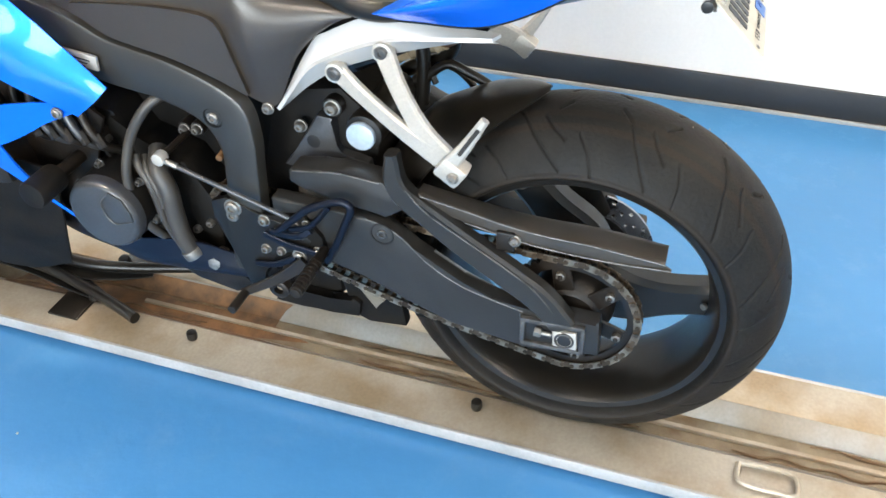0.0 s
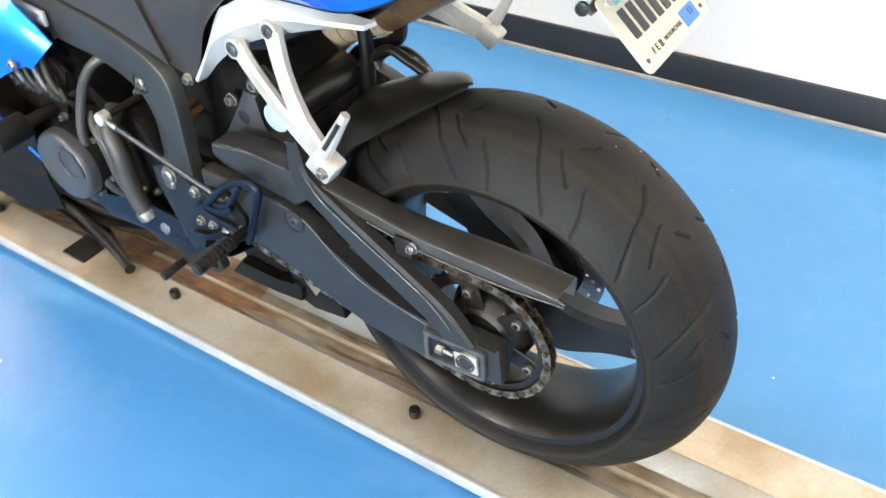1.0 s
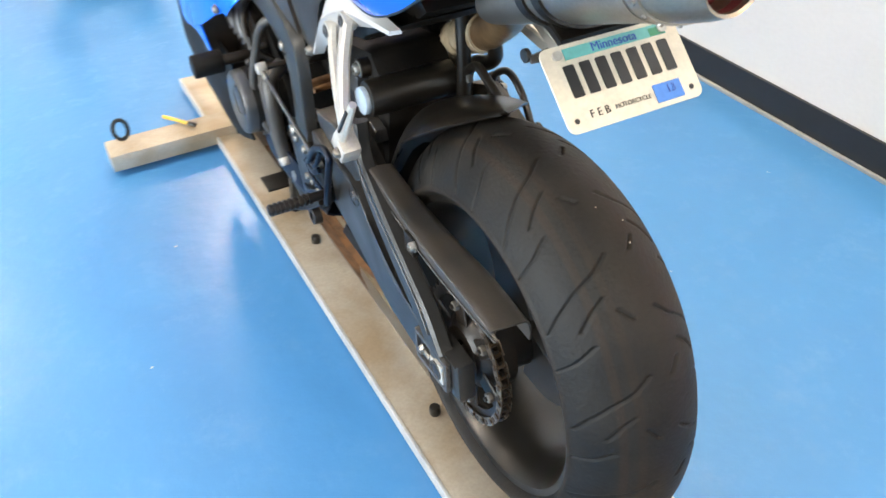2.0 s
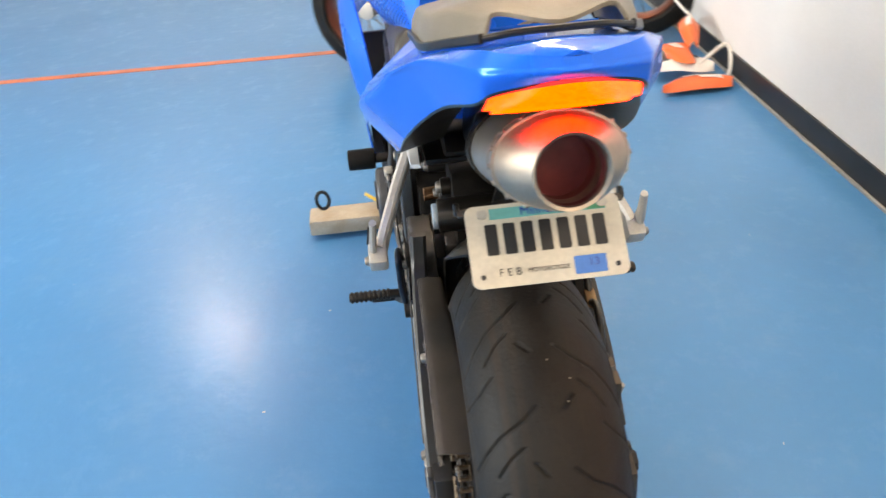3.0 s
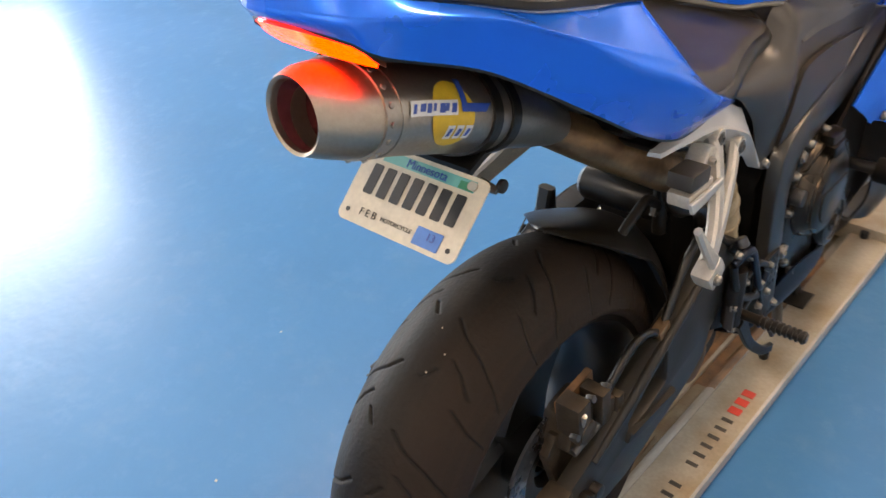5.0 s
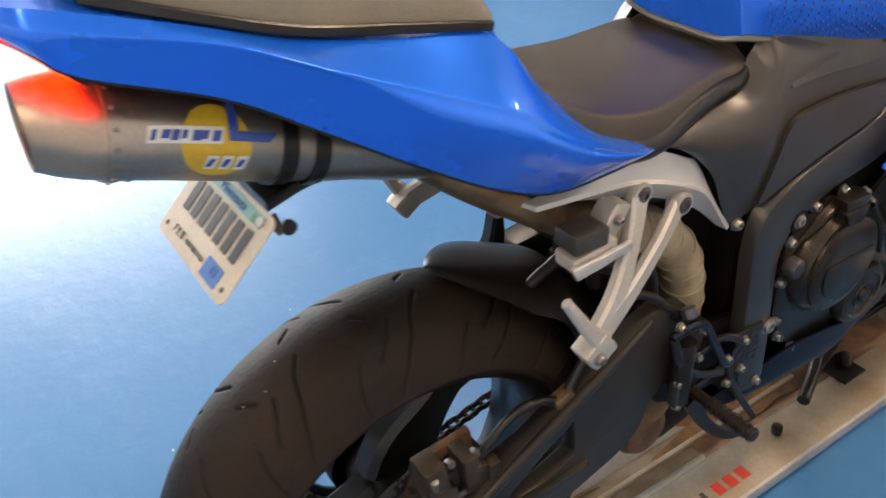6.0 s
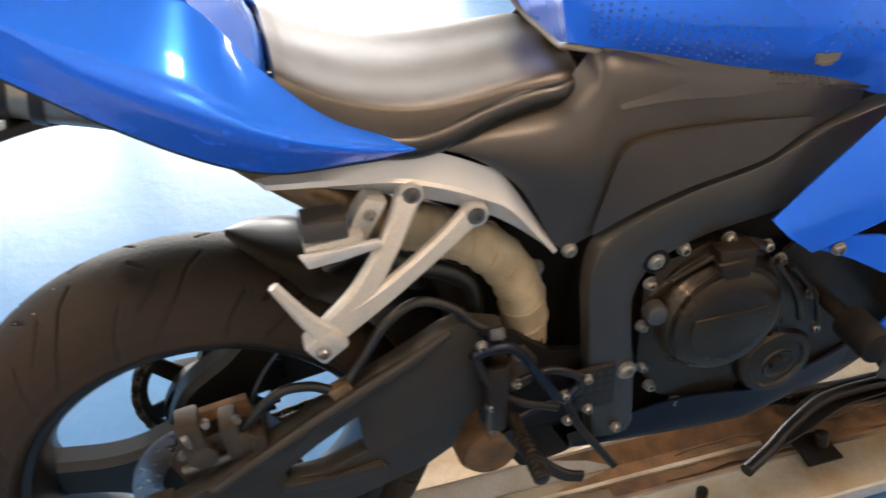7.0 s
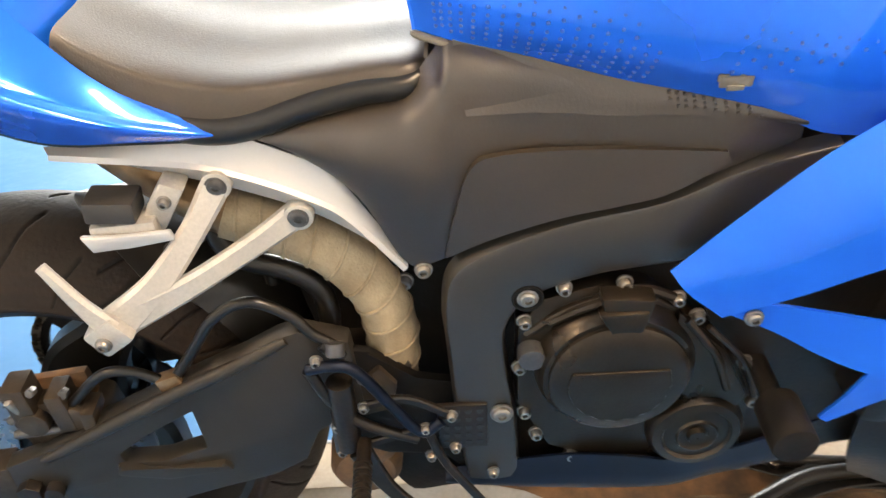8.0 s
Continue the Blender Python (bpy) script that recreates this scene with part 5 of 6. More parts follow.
for y, z in ((0.68, 0.38), (0.72, 0.37), (0.65, 0.4), (0.76, 0.36)):
    bolt(eng, (-0.123, y, z), -1, 0.008, 0.012)
for y, z in ((0.682, 0.572), (0.657, 0.576)):
    part("boss", rod((-0.045, y, z), (-0.1, y, z), 0.013, n=18, bevel=0.003), M_DARK, eng)
    bolt(eng, (-0.099, y, z), -1, 0.008, 0.01)
for y, z in ((0.6, 0.55), (0.615, 0.535), (0.585, 0.54)):
    part("wire_lug", rod((-0.045, y + 0.01, z), (-0.115, y, z), 0.006, n=12), M_RUSTPIPE, eng)
part("drain_plug", rod((-0.125, 0.637, 0.336), (-0.168, 0.632, 0.339), 0.0135, n=6, bevel=0.002), M_CHROME, eng, "bright hexagon drain plug")
part("side_stand_mount", prism([(0.68, 0.36), (0.6, 0.34), (0.56, 0.3), (0.6, 0.275), (0.68, 0.29), (0.74, 0.33)], -0.16, -0.13, 0.006), M_DARK, bike, "dark greasy side stand mount")
# left shift linkage, plate and lever
sp = part("rearset_plate", prism([(0.61, 0.485), (0.58, 0.498), (0.52, 0.475), (0.45, 0.46), (0.43, 0.44), (0.44, 0.42), (0.5, 0.4), (0.53, 0.35), (0.535, 0.31), (0.56, 0.3), (0.575, 0.36), (0.61, 0.45)], -0.168, -0.156, 0.003), M_BLACK, bike, "charcoal rearset plate")
part("shift_rod", rod((-0.185, 0.665, 0.562), (-0.174, 0.45, 0.482), 0.0042), M_GEN, sp)
part("rod_end", rod((-0.185, 0.668, 0.563), (-0.184, 0.648, 0.556), 0.0055, n=12), M_CHROME, sp)
part("rod_joint", rod((-0.174, 0.677, 0.567), (-0.194, 0.677, 0.567), 0.0115, n=20, bevel=0.004), M_ALU, sp, "bright ball joint")
part("shift_shaft", rod((-0.05, 0.677, 0.567), (-0.175, 0.677, 0.567), 0.006, n=12), M_DARK, sp)
part("pivot_plate", prism([(0.52, 0.475), (0.44, 0.489), (0.41, 0.45), (0.405, 0.41), (0.44, 0.385), (0.47, 0.355), (0.5, 0.36), (0.53, 0.4)], -0.167, -0.15, 0.003), M_SHADEBLACK, sp)
for pts in ([(-0.172, 0.515, 0.44), (-0.176, 0.47, 0.43), (-0.174, 0.42, 0.422)], [(-0.174, 0.5, 0.45), (-0.18, 0.45, 0.455), (-0.176, 0.425, 0.47)], [(-0.172, 0.54, 0.37), (-0.176, 0.5, 0.38), (-0.174, 0.46, 0.402)]):
    part("link_arm", strap(pts, 0.012, 0.006, m=10), M_ANOD, sp)
part("pivot_ring", lathe_x([(-0.165, 0.02), (-0.18, 0.019), (-0.182, 0.016), (-0.182, 0.009), (-0.172, 0.008)], (0.5, 0.325), 24), M_DARK, sp)
for y, z, r in ((0.569, 0.48, 0.013), (0.513, 0.466, 0.009), (0.491, 0.448, 0.006), (0.454, 0.464, 0.009), (0.435, 0.475, 0.0065), (0.518, 0.405, 0.0075), (0.489, 0.407, 0.007), (0.456, 0.402, 0.011), (0.419, 0.422, 0.0075), (0.482, 0.371, 0.0075)):
    bolt(sp, (-0.168, y, z), -1, r, 0.008)
part("shift_lever", strap([(-0.178, 0.44, 0.4), (-0.185, 0.49, 0.36), (-0.195, 0.54, 0.33), (-0.2, 0.56, 0.32)], [0.026, 0.02, 0.016, 0.016], 0.008), M_DARK, sp)
part("toe_peg", rod((-0.195, 0.555, 0.322), (-0.25, 0.555, 0.322), 0.008), M_DARK, sp)
part("heel_guard", tube([(-0.175, 0.485, 0.455), (-0.178, 0.45, 0.49), (-0.18, 0.42, 0.518), (-0.18, 0.385, 0.537), (-0.18, 0.36, 0.544), (-0.18, 0.347, 0.534), (-0.18, 0.357, 0.505), (-0.18, 0.378, 0.455), (-0.176, 0.4, 0.412)], 0.0065, 10, 50), M_ANOD, sp, "dark blue anodised heel guard")
part("heel_strut", tube([(-0.176, 0.46, 0.465), (-0.182, 0.42, 0.485), (-0.18, 0.385, 0.53)], 0.005, 8, 12), M_ANOD, sp)
part("chain_cover", prism([(0.43, 0.335), (0.4, 0.219), (0.369, 0.207), (0.296, 0.215), (0.304, 0.267), (0.332, 0.271), (0.345, 0.3), (0.38, 0.335)], -0.094, -0.07, 0.004), M_SHADEBLACK, bike, "black sprocket shield")
part("shield_tab", prism([(0.387, 0.295), (0.36, 0.288), (0.329, 0.281), (0.345, 0.262), (0.353, 0.249), (0.366, 0.272)], -0.1, -0.095, 0.0015), M_FADED, bike, "pale scuffed plastic tab")
part("stand_bar", prism([(0.525, 0.264), (0.442, 0.25), (0.395, 0.266), (0.381, 0.256), (0.386, 0.223), (0.44, 0.226), (0.497, 0.217), (0.56, 0.22)], -0.105, -0.085, 0.005), M_SHADEBLACK, bike, "black stowed side stand bar")
# right rearset
rs = part("brake_rearset", tube([(0.17, 0.353, 0.555), (0.176, 0.38, 0.565), (0.176, 0.407, 0.555), (0.174, 0.44, 0.5), (0.172, 0.474, 0.445), (0.17, 0.5, 0.46)], 0.007, 10, 30), M_ANOD, bike, "dark blue anodised brake rearset")
part("lower_stay", tube([(0.17, 0.353, 0.555), (0.17, 0.375, 0.5), (0.17, 0.41, 0.46), (0.17, 0.47, 0.43)], 0.007, 10, 24), M_DARK, rs)
part("rearset_backing", prism([(0.36, 0.56), (0.42, 0.55), (0.47, 0.5), (0.55, 0.49), (0.57, 0.36), (0.55, 0.3), (0.5, 0.37), (0.43, 0.37), (0.37, 0.4), (0.36, 0.46)], 0.128, 0.14, 0.004), M_SHADEBLACK, rs)
plate = part("perforated_plate", box((0.165, 0.525, 0.445), (0.008, 0.06, 0.075), (0, 0, 0), 0.003), M_DARK, rs, "black perforated heel plate")
# black discs stand for the shade in the perforations
for a in range(4):
    for b in range(5):
        part("hole", rod((0.1685, 0.505 + a * 0.0135, 0.418 + b * 0.0135), (0.1697, 0.505 + a * 0.0135, 0.418 + b * 0.0135), 0.004, n=8, bevel=0), M_INK, plate)
for pts in ([(0.168, 0.377, 0.416), (0.17, 0.42, 0.43), (0.17, 0.48, 0.449)], [(0.168, 0.41, 0.491), (0.17, 0.46, 0.5), (0.168, 0.51, 0.469)], [(0.168, 0.48, 0.449), (0.172, 0.5, 0.39), (0.176, 0.535, 0.33), (0.18, 0.56, 0.29)]):
    part("link_arm", strap(pts, 0.011, 0.008, m=12), M_DARK, rs)
part("rust_bracket", prism([(0.45, 0.5), (0.43, 0.53), (0.4, 0.5), (0.405, 0.45), (0.44, 0.46)], 0.13, 0.148, 0.004), M_CALIPER, rs, "rust-brown bracket")
part("clevis", box((0.168, 0.378, 0.44), (0.016, 0.018, 0.05), (0, 0, 0), 0.003), M_GEN, rs)
part("master_cylinder", rod((0.165, 0.385, 0.53), (0.165, 0.385, 0.42), 0.016), M_DARK, rs)
part("master_cap", rod((0.16, 0.386, 0.585), (0.168, 0.386, 0.572), 0.011), M_GEN, rs)
part("brake_lever", strap([(0.178, 0.4, 0.42), (0.185, 0.43, 0.36), (0.195, 0.47, 0.32), (0.2, 0.5, 0.31)], [0.03, 0.02, 0.018, 0.018], 0.009), M_DARK, rs)
for y, z in ((0.413, 0.539), (0.41, 0.491), (0.375, 0.46), (0.377, 0.416), (0.48, 0.449), (0.512, 0.469), (0.485, 0.399), (0.515, 0.412), (0.561, 0.361), (0.364, 0.568)):
    bolt(rs, (0.17, y, z), 1, 0.0062, 0.008)
part("collector_end", lathe_x([(0.06, 0.051), (0.1, 0.049), (0.112, 0.04), (0.116, 0.02), (0.116, 0.001)], (0.392, 0.3), 28), M_RUSTPIPE, bike, "rusty orange collector end")
# filler block added to keep the gap under the engine dark
part("underside_filler", prism([(0.43, 0.36), (0.52, 0.36), (0.56, 0.3), (0.54, 0.225), (0.45, 0.21), (0.425, 0.25)], -0.082, 0.085, 0.02), M_SHADEBLACK, bike, "dark filler block hiding the dolly behind")
part("collector_neck", rod((0.07, 0.392, 0.298), (0.03, 0.46, 0.29), 0.036, n=24, bevel=0.004), M_RUSTPIPE, bike, "rusty collector neck")
# filler around the shock
shock = part("shock_tower", prism([(0.33, 0.62), (0.4, 0.68), (0.52, 0.66), (0.56, 0.5), (0.55, 0.3), (0.44, 0.28), (0.38, 0.36)], -0.07, 0.07, 0.015), M_SHADEBLACK, bike, "dark shock mount and linkage")
part("shock_plate", prism([(0.436, 0.636), (0.476, 0.569), (0.505, 0.53), (0.45, 0.525), (0.35, 0.535), (0.352, 0.56), (0.375, 0.566), (0.4, 0.57), (0.408, 0.583), (0.408, 0.634)], -0.09, -0.065, 0.004), M_GEN, shock)
# black disc for the shade of the hole in the shock plate
part("plate_hole", rod((-0.0902, 0.445, 0.586), (-0.0908, 0.445, 0.586), 0.012, n=20, bevel=0.0002), M_INK, shock)
part("reservoir", rod((-0.1, 0.352, 0.623), (0.06, 0.35, 0.624), 0.031, n=28, bevel=0.005), M_BLACK, shock, "black shock reservoir")
part("round_cap", rod((-0.098, 0.354, 0.621), (-0.11, 0.354, 0.621), 0.024, n=32, bevel=0.004), M_CAP, shock, "pale round reflector cap")
part("boss", rod((-0.05, 0.408, 0.652), (-0.088, 0.408, 0.652), 0.017, n=20, bevel=0.003), M_DARK, shock)
bolt(shock, (-0.087, 0.408, 0.652), -1, 0.011, 0.01)
# undertail clutter: relay box, bracket, canister, hoses
rb = part("relay_box", box((0.156, 0.192, 0.78), (0.038, 0.05, 0.024), (-3, 0, 0), 0.004), M_GREYBLACK, bike, "brown-black relay box on an aluminium bracket")
part("relay_tray", box((0.156, 0.2, 0.756), (0.034, 0.066, 0.02), (4, 0, 0), 0.004), M_ALU, rb)
part("relay_bracket", prism([(0.242, 0.803), (0.265, 0.794), (0.236, 0.747), (0.213, 0.754), (0.226, 0.78)], 0.13, 0.16, 0.004), M_ALU, rb)
part("bracket_flange", prism([(0.159, 0.758), (0.207, 0.757), (0.248, 0.761), (0.251, 0.75), (0.204, 0.743), (0.168, 0.739)], 0.174, 0.18, 0.002), M_SILVER, rb)
bolt(rb, (0.16, 0.243, 0.782), 1, 0.006, 0.008)
part("hanging_post", tube([(0.06, 0.31, 0.76), (0.06, 0.307, 0.7), (0.06, 0.306, 0.65), (0.06, 0.31, 0.6)], 0.012, 10, 16), M_BLACK, bike)
part("loop_hose", tube([(0.06, 0.323, 0.615), (0.06, 0.29, 0.66), (0.06, 0.261, 0.678), (0.06, 0.23, 0.668), (0.06, 0.2, 0.655), (0.06, 0.18, 0.64)], 0.008, 10, 30), M_BLACK, bike)
part("valve", tube([(0.06, 0.35, 0.61), (0.06, 0.32, 0.64), (0.06, 0.295, 0.655), (0.06, 0.285, 0.64)], 0.006, 8, 16), M_BLACK, bike)
part("cross_hose", tube([(0.085, 0.262, 0.735), (0.098, 0.268, 0.69), (0.1, 0.29, 0.664), (0.1, 0.334, 0.646), (0.1, 0.366, 0.62), (0.1, 0.375, 0.58), (0.1, 0.37, 0.53)], 0.013, 12, 24), M_BLACK, bike)

# number plate and its hanger
PMAT = Matrix.Translation((0.001, -0.166, 0.86)) @ Matrix.Rotation(radians(-46.7 + 90), 4, "X")


def plate_patch(w, h, cx, cy, lift, round_r=0.0, thick=0.0015):
    own = bmesh.new()
    pts = []
    if round_r:
        for sx, sy, a0 in ((1, 1, 0), (-1, 1, 90), (-1, -1, 180), (1, -1, 270)):
            for k in range(6):
                a = radians(a0 + 18 * k)
                pts.append((cx + sx * (w / 2 - round_r) + round_r * math.cos(a), cy + sy * (h / 2 - round_r) + round_r * math.sin(a)))
    else:
        pts = [(cx + w / 2, cy + h / 2), (cx - w / 2, cy + h / 2), (cx - w / 2, cy - h / 2), (cx + w / 2, cy - h / 2)]
    a = [own.verts.new((x, y, lift)) for x, y in pts]
    b = [own.verts.new((x, y, lift - thick)) for x, y in pts]
    own.faces.new(a)
    own.faces.new(b)
    for k in range(len(pts)):
        own.faces.new((a[k], a[(k + 1) % len(pts)], b[(k + 1) % len(pts)], b[k]))
    bmesh.ops.transform(own, matrix=PMAT, verts=own.verts)
    return own


plate = part("number_plate", plate_patch(0.18, 0.098, 0, 0, 0.0, 0.01, 0.002), M_PLATE, bike, "cream number plate with dark bars in place of characters")
part("plate_band", plate_patch(0.135, 0.013, 0.006, 0.0375, 0.0008, 0, 0.0006), M_PLATETEAL, plate, "teal printed band")
part("plate_trees", plate_patch(0.02, 0.009, 0.062, 0.036, 0.0012, 0, 0.0006), M_PLATEGREEN, plate)
for k in range(7):
    x = -0.062 + 0.0208 * k
    part("character_bar", plate_patch(0.014, 0.037, x, 0.007, 0.001, 0.002, 0.0008), M_INK, plate)
part("sticker", plate_patch(0.037, 0.021, 0.046, -0.033, 0.0012, 0.001, 0.0008), M_STICKBLUE, plate, "blue registration sticker")
for x, y in ((-0.077, -0.036), (0.077, -0.036)):
    # black dots put the shade of the drilled holes into colour
    part("plate_hole", plate_patch(0.006, 0.006, x, y, 0.0009, 0.0028, 0.0006), M_INK, plate)
for x in (-0.07, 0.07):
    part("plate_screw", plate_patch(0.012, 0.01, x, 0.038, 0.003, 0.0045, 0.003), M_ALU, plate)


def lettering(text, size, x, y, lift, material, parent):
    cu = bpy.data.curves.new("lettering", "FONT")
    cu.body, cu.size, cu.align_x, cu.align_y, cu.extrude = text, size, "CENTER", "CENTER", 0.0003
    tmp = new("lettering_source", cu)
    me = bpy.data.meshes.new_from_object(tmp.evaluated_get(bpy.context.evaluated_depsgraph_get()))
    bpy.data.objects.remove(tmp)
    me.transform(PMAT @ Matrix.Translation((x, y, lift)))
    me.materials.clear()
    me.materials.append(material)
    ob = new("lettering", me)
    ob.parent = parent
    return ob


lettering("Minnesota", 0.0145, 0.004, 0.0375, 0.0013, M_DECBLUE, plate)
lettering("F E B", 0.0125, -0.046, -0.033, 0.0008, M_INK, plate)
lettering("MOTORCYCLE", 0.0072, -0.002, -0.033, 0.0008, M_INK, plate)
lettering("13", 0.013, 0.05, -0.031, 0.0016, M_DECBLUE, plate)
hang = part("plate_hanger", strap([(0, 0.02, 0.885), (0, -0.06, 0.893), (0, -0.125, 0.89)], [0.09, 0.08, 0.11], 0.012, up=(0, 0.2, 1)), M_BLACK, bike, "black plate hanger")
for s in (1, -1):
    part("hanger_tab", strap([(s * 0.07, -0.128, 0.886), (s * 0.097, -0.13, 0.886)], [0.014, 0.009], 0.004, up=(0, -0.7, 0.7)), M_GREYBLACK, hang)
    part("indicator_stub", rod((s * 0.094, -0.122, 0.888), (s * 0.1, -0.122, 0.888), 0.008), M_BLACK, hang)

# fairings, slider pucks, belly pan
F1 = [(0.186, 0.742, 0.684), (0.2, 0.8, 0.76), (0.213, 0.868, 0.838), (0.23, 0.95, 0.91), (0.235, 1.05, 0.97), (0.2, 1.18, 1.0), (0.12, 1.32, 0.98)]
F2 = [(0.2, 0.76, 0.664), (0.232, 0.85, 0.73), (0.25, 0.9, 0.79), (0.258, 0.96, 0.84), (0.258, 1.05, 0.88), (0.225, 1.18, 0.9), (0.13, 1.35, 0.9)]
F3 = [(0.205, 0.797, 0.634), (0.235, 0.86, 0.685), (0.25, 0.92, 0.725), (0.255, 0.99, 0.75), (0.25, 1.07, 0.77), (0.215, 1.18, 0.79), (0.13, 1.33, 0.82)]
both("upper_fairing", [F1, F2, F3], M_BLUE, label="glossy blue side fairing", nu=36, nv=13)
G1 = [(0.206, 0.79, 0.65), (0.214, 0.835, 0.657), (0.225, 0.9, 0.65), (0.23, 0.96, 0.638), (0.235, 1.05, 0.62), (0.22, 1.2, 0.62)]
G2 = [(0.206, 0.795, 0.643), (0.216, 0.85, 0.62), (0.225, 0.9, 0.592), (0.23, 0.955, 0.566), (0.235, 1.05, 0.535), (0.22, 1.2, 0.5)]
both("lower_fairing", [G1, G2], M_BLUE, label="glossy blue lower fairing arm", nu=28, nv=7)
H1 = [(0.23, 0.957, 0.567), (0.224, 0.94, 0.52), (0.216, 0.926, 0.484)]
H2 = [(0.233, 1.06, 0.535), (0.226, 1.0, 0.525), (0.217, 0.936, 0.478)]
both("fairing_leg", [H1, H2], M_BLUE, label="blue lower fairing leg", nu=14, nv=7)
B1 = [(0.14, 0.5, 0.335), (0.155, 0.57, 0.36), (0.165, 0.65, 0.38), (0.17, 0.72, 0.378), (0.17, 0.79, 0.366), (0.165, 0.85, 0.372), (0.155, 0.95, 0.4), (0.13, 1.05, 0.43)]
B2 = [(0.14, 0.5, 0.31), (0.15, 0.57, 0.31), (0.155, 0.65, 0.305), (0.155, 0.72, 0.3), (0.15, 0.79, 0.295), (0.14, 0.85, 0.3), (0.13, 0.95, 0.31), (0.11, 1.05, 0.33)]
B3 = [(0.0, 0.5, 0.28), (0.0, 0.57, 0.275), (0.0, 0.65, 0.275), (0.0, 0.72, 0.275), (0.0, 0.79, 0.28), (0.0, 0.85, 0.29), (0.0, 0.95, 0.3), (0.0, 1.05, 0.32)]
# pan is blue paint; its darkness is shade held in the material
part("belly_pan", surf([B1, B2, B3] + mirror([B2, B1]), 34, 21, 0.004), M_BLUESHADE, bike, "blue belly pan with its shade in the colour")
for s in (1, -1):
    pk = part("slider_puck", rod((s * 0.215, 0.872, 0.513), (s * 0.28, 0.872, 0.513), 0.025, n=28, bevel=0.005), M_SHADEBLACK, bike, "black frame slider puck")
    part("puck_bolt", rod((s * 0.12, 0.872, 0.513), (s * 0.22, 0.872, 0.513), 0.012), M_DARK, pk)
    bolt(bike, (s * 0.217, 0.825, 0.642), s, 0.008, 0.006)
    part("radiator_side", box((s * 0.12, 1.02, 0.62), (0.2, 0.04, 0.3), (-12, 0, 0), 0.01), M_DARK, bike, "dark radiator")
    # dark panel added to fill the gap seen behind the fairing
    part("gap_panel", surf([[(s * 0.15, 0.8, 0.6), (s * 0.15, 0.95, 0.7), (s * 0.15, 1.2, 0.78)], [(s * 0.15, 0.86, 0.45), (s * 0.15, 1.0, 0.5), (s * 0.15, 1.2, 0.55)], [(s * 0.15, 0.88, 0.34), (s * 0.15, 1.0, 0.36), (s * 0.15, 1.14, 0.38)]], 14, 9, 0.006), M_DARK, bike)
# dark sheets added where the space inside the front lies in shade
part("cowl_shade_panel", surf([[(0.18, 1.0, 0.46), (0.19, 1.15, 0.5), (0.18, 1.4, 0.53)], [(0.18, 1.0, 0.38), (0.19, 1.15, 0.36), (0.18, 1.4, 0.36)], [(0.15, 1.03, 0.3), (0.16, 1.15, 0.26), (0.15, 1.4, 0.24)]], 16, 12, 0.005), M_DARK, bike)
part("cowl_shade_panel", surf([[(-0.19, 0.9, 0.5), (-0.2, 1.1, 0.53), (-0.19, 1.4, 0.53)], [(-0.19, 0.92, 0.38), (-0.205, 1.1, 0.36), (-0.19, 1.4, 0.36)], [(-0.16, 0.97, 0.25), (-0.17, 1.1, 0.22), (-0.16, 1.4, 0.22)]], 16, 12, 0.005), M_SHADEBLACK, bike, "black panel for the shaded space inside the lower cowl")
# the pan's lit edge, drawn as a strip of the blue paint
part("pan_edge", strap([(-0.206, 0.91, 0.447), (-0.204, 0.87, 0.42), (-0.2, 0.83, 0.39)], 0.007, 0.003, m=12), M_BLUE, bike, "thin blue edge of the belly pan")
# front wheel, fork and front mudguard
fw = part("front_wheel", lathe_x([(-0.05, 0.02), (-0.05, 0.045), (0.05, 0.045), (0.05, 0.02), (-0.05, 0.02)], (1.45, 0.335), 32), M_BLACK, bike)
me = tyre_mesh(0.318, 0.122, 0.236, (1.45, 0.335), GROOVES[:1], 240, 40)
ft = new("tyre", me)
ft.parent = fw
part("rim", lathe_x([(x * 0.68, r) for x, r in lip], (1.45, 0.335), 64), M_DARK, fw)
for k in range(6):
    a = radians(10 + 60 * k)
    part("spoke", strap([(0, 1.45 + 0.04 * math.cos(a), 0.335 + 0.04 * math.sin(a)), (0, 1.45 + 0.212 * math.cos(a), 0.335 + 0.212 * math.sin(a))], 0.035, 0.03, bevel=0.006), M_BLACK, fw)
for s in (1, -1):
    part("fork_leg", rod((s * 0.095, 1.45, 0.335), (s * 0.1, 1.12, 0.98), 0.024), M_DARK, bike)
part("front_disc", drilled_disc(0.06, 0.065, 0.1, 0.155, (1.45, 0.335), 9, 150), M_DISC, fw, "drilled front brake disc")
part("front_mudguard", lathe_x([(-0.075, 0.3), (-0.07, 0.33), (-0.04, 0.345), (0, 0.35), (0.04, 0.345), (0.07, 0.33), (0.075, 0.3)], (1.45, 0.335), 24, None, radians(40), radians(150)), M_BLUE, bike, "blue front mudguard")

# ---- dolly ----
dolly = thing("motorcycle_dolly", "long galvanised steel motorcycle dolly with a wheel groove, dirty and rust-stained", "dolly")
DY0, DY1 = -1.25, 1.85


def extrude_y(profile, y0, y1, bevel=0.0015):
    own = bmesh.new()
    a = [own.verts.new((x, y0, z)) for x, z in profile]
    b = [own.verts.new((x, y1, z)) for x, z in profile]
    own.faces.new(a)
    own.faces.new(b)
    for k in range(len(profile)):
        own.faces.new((a[k], a[(k + 1) % len(profile)], b[(k + 1) % len(profile)], b[k]))
    bmesh.ops.bevel(own, geom=[e for e in own.edges if abs(e.verts[0].co.y - e.verts[1].co.y) > 0.5], offset=bevel, segments=2, profile=0.6, affect="EDGES")
    return own


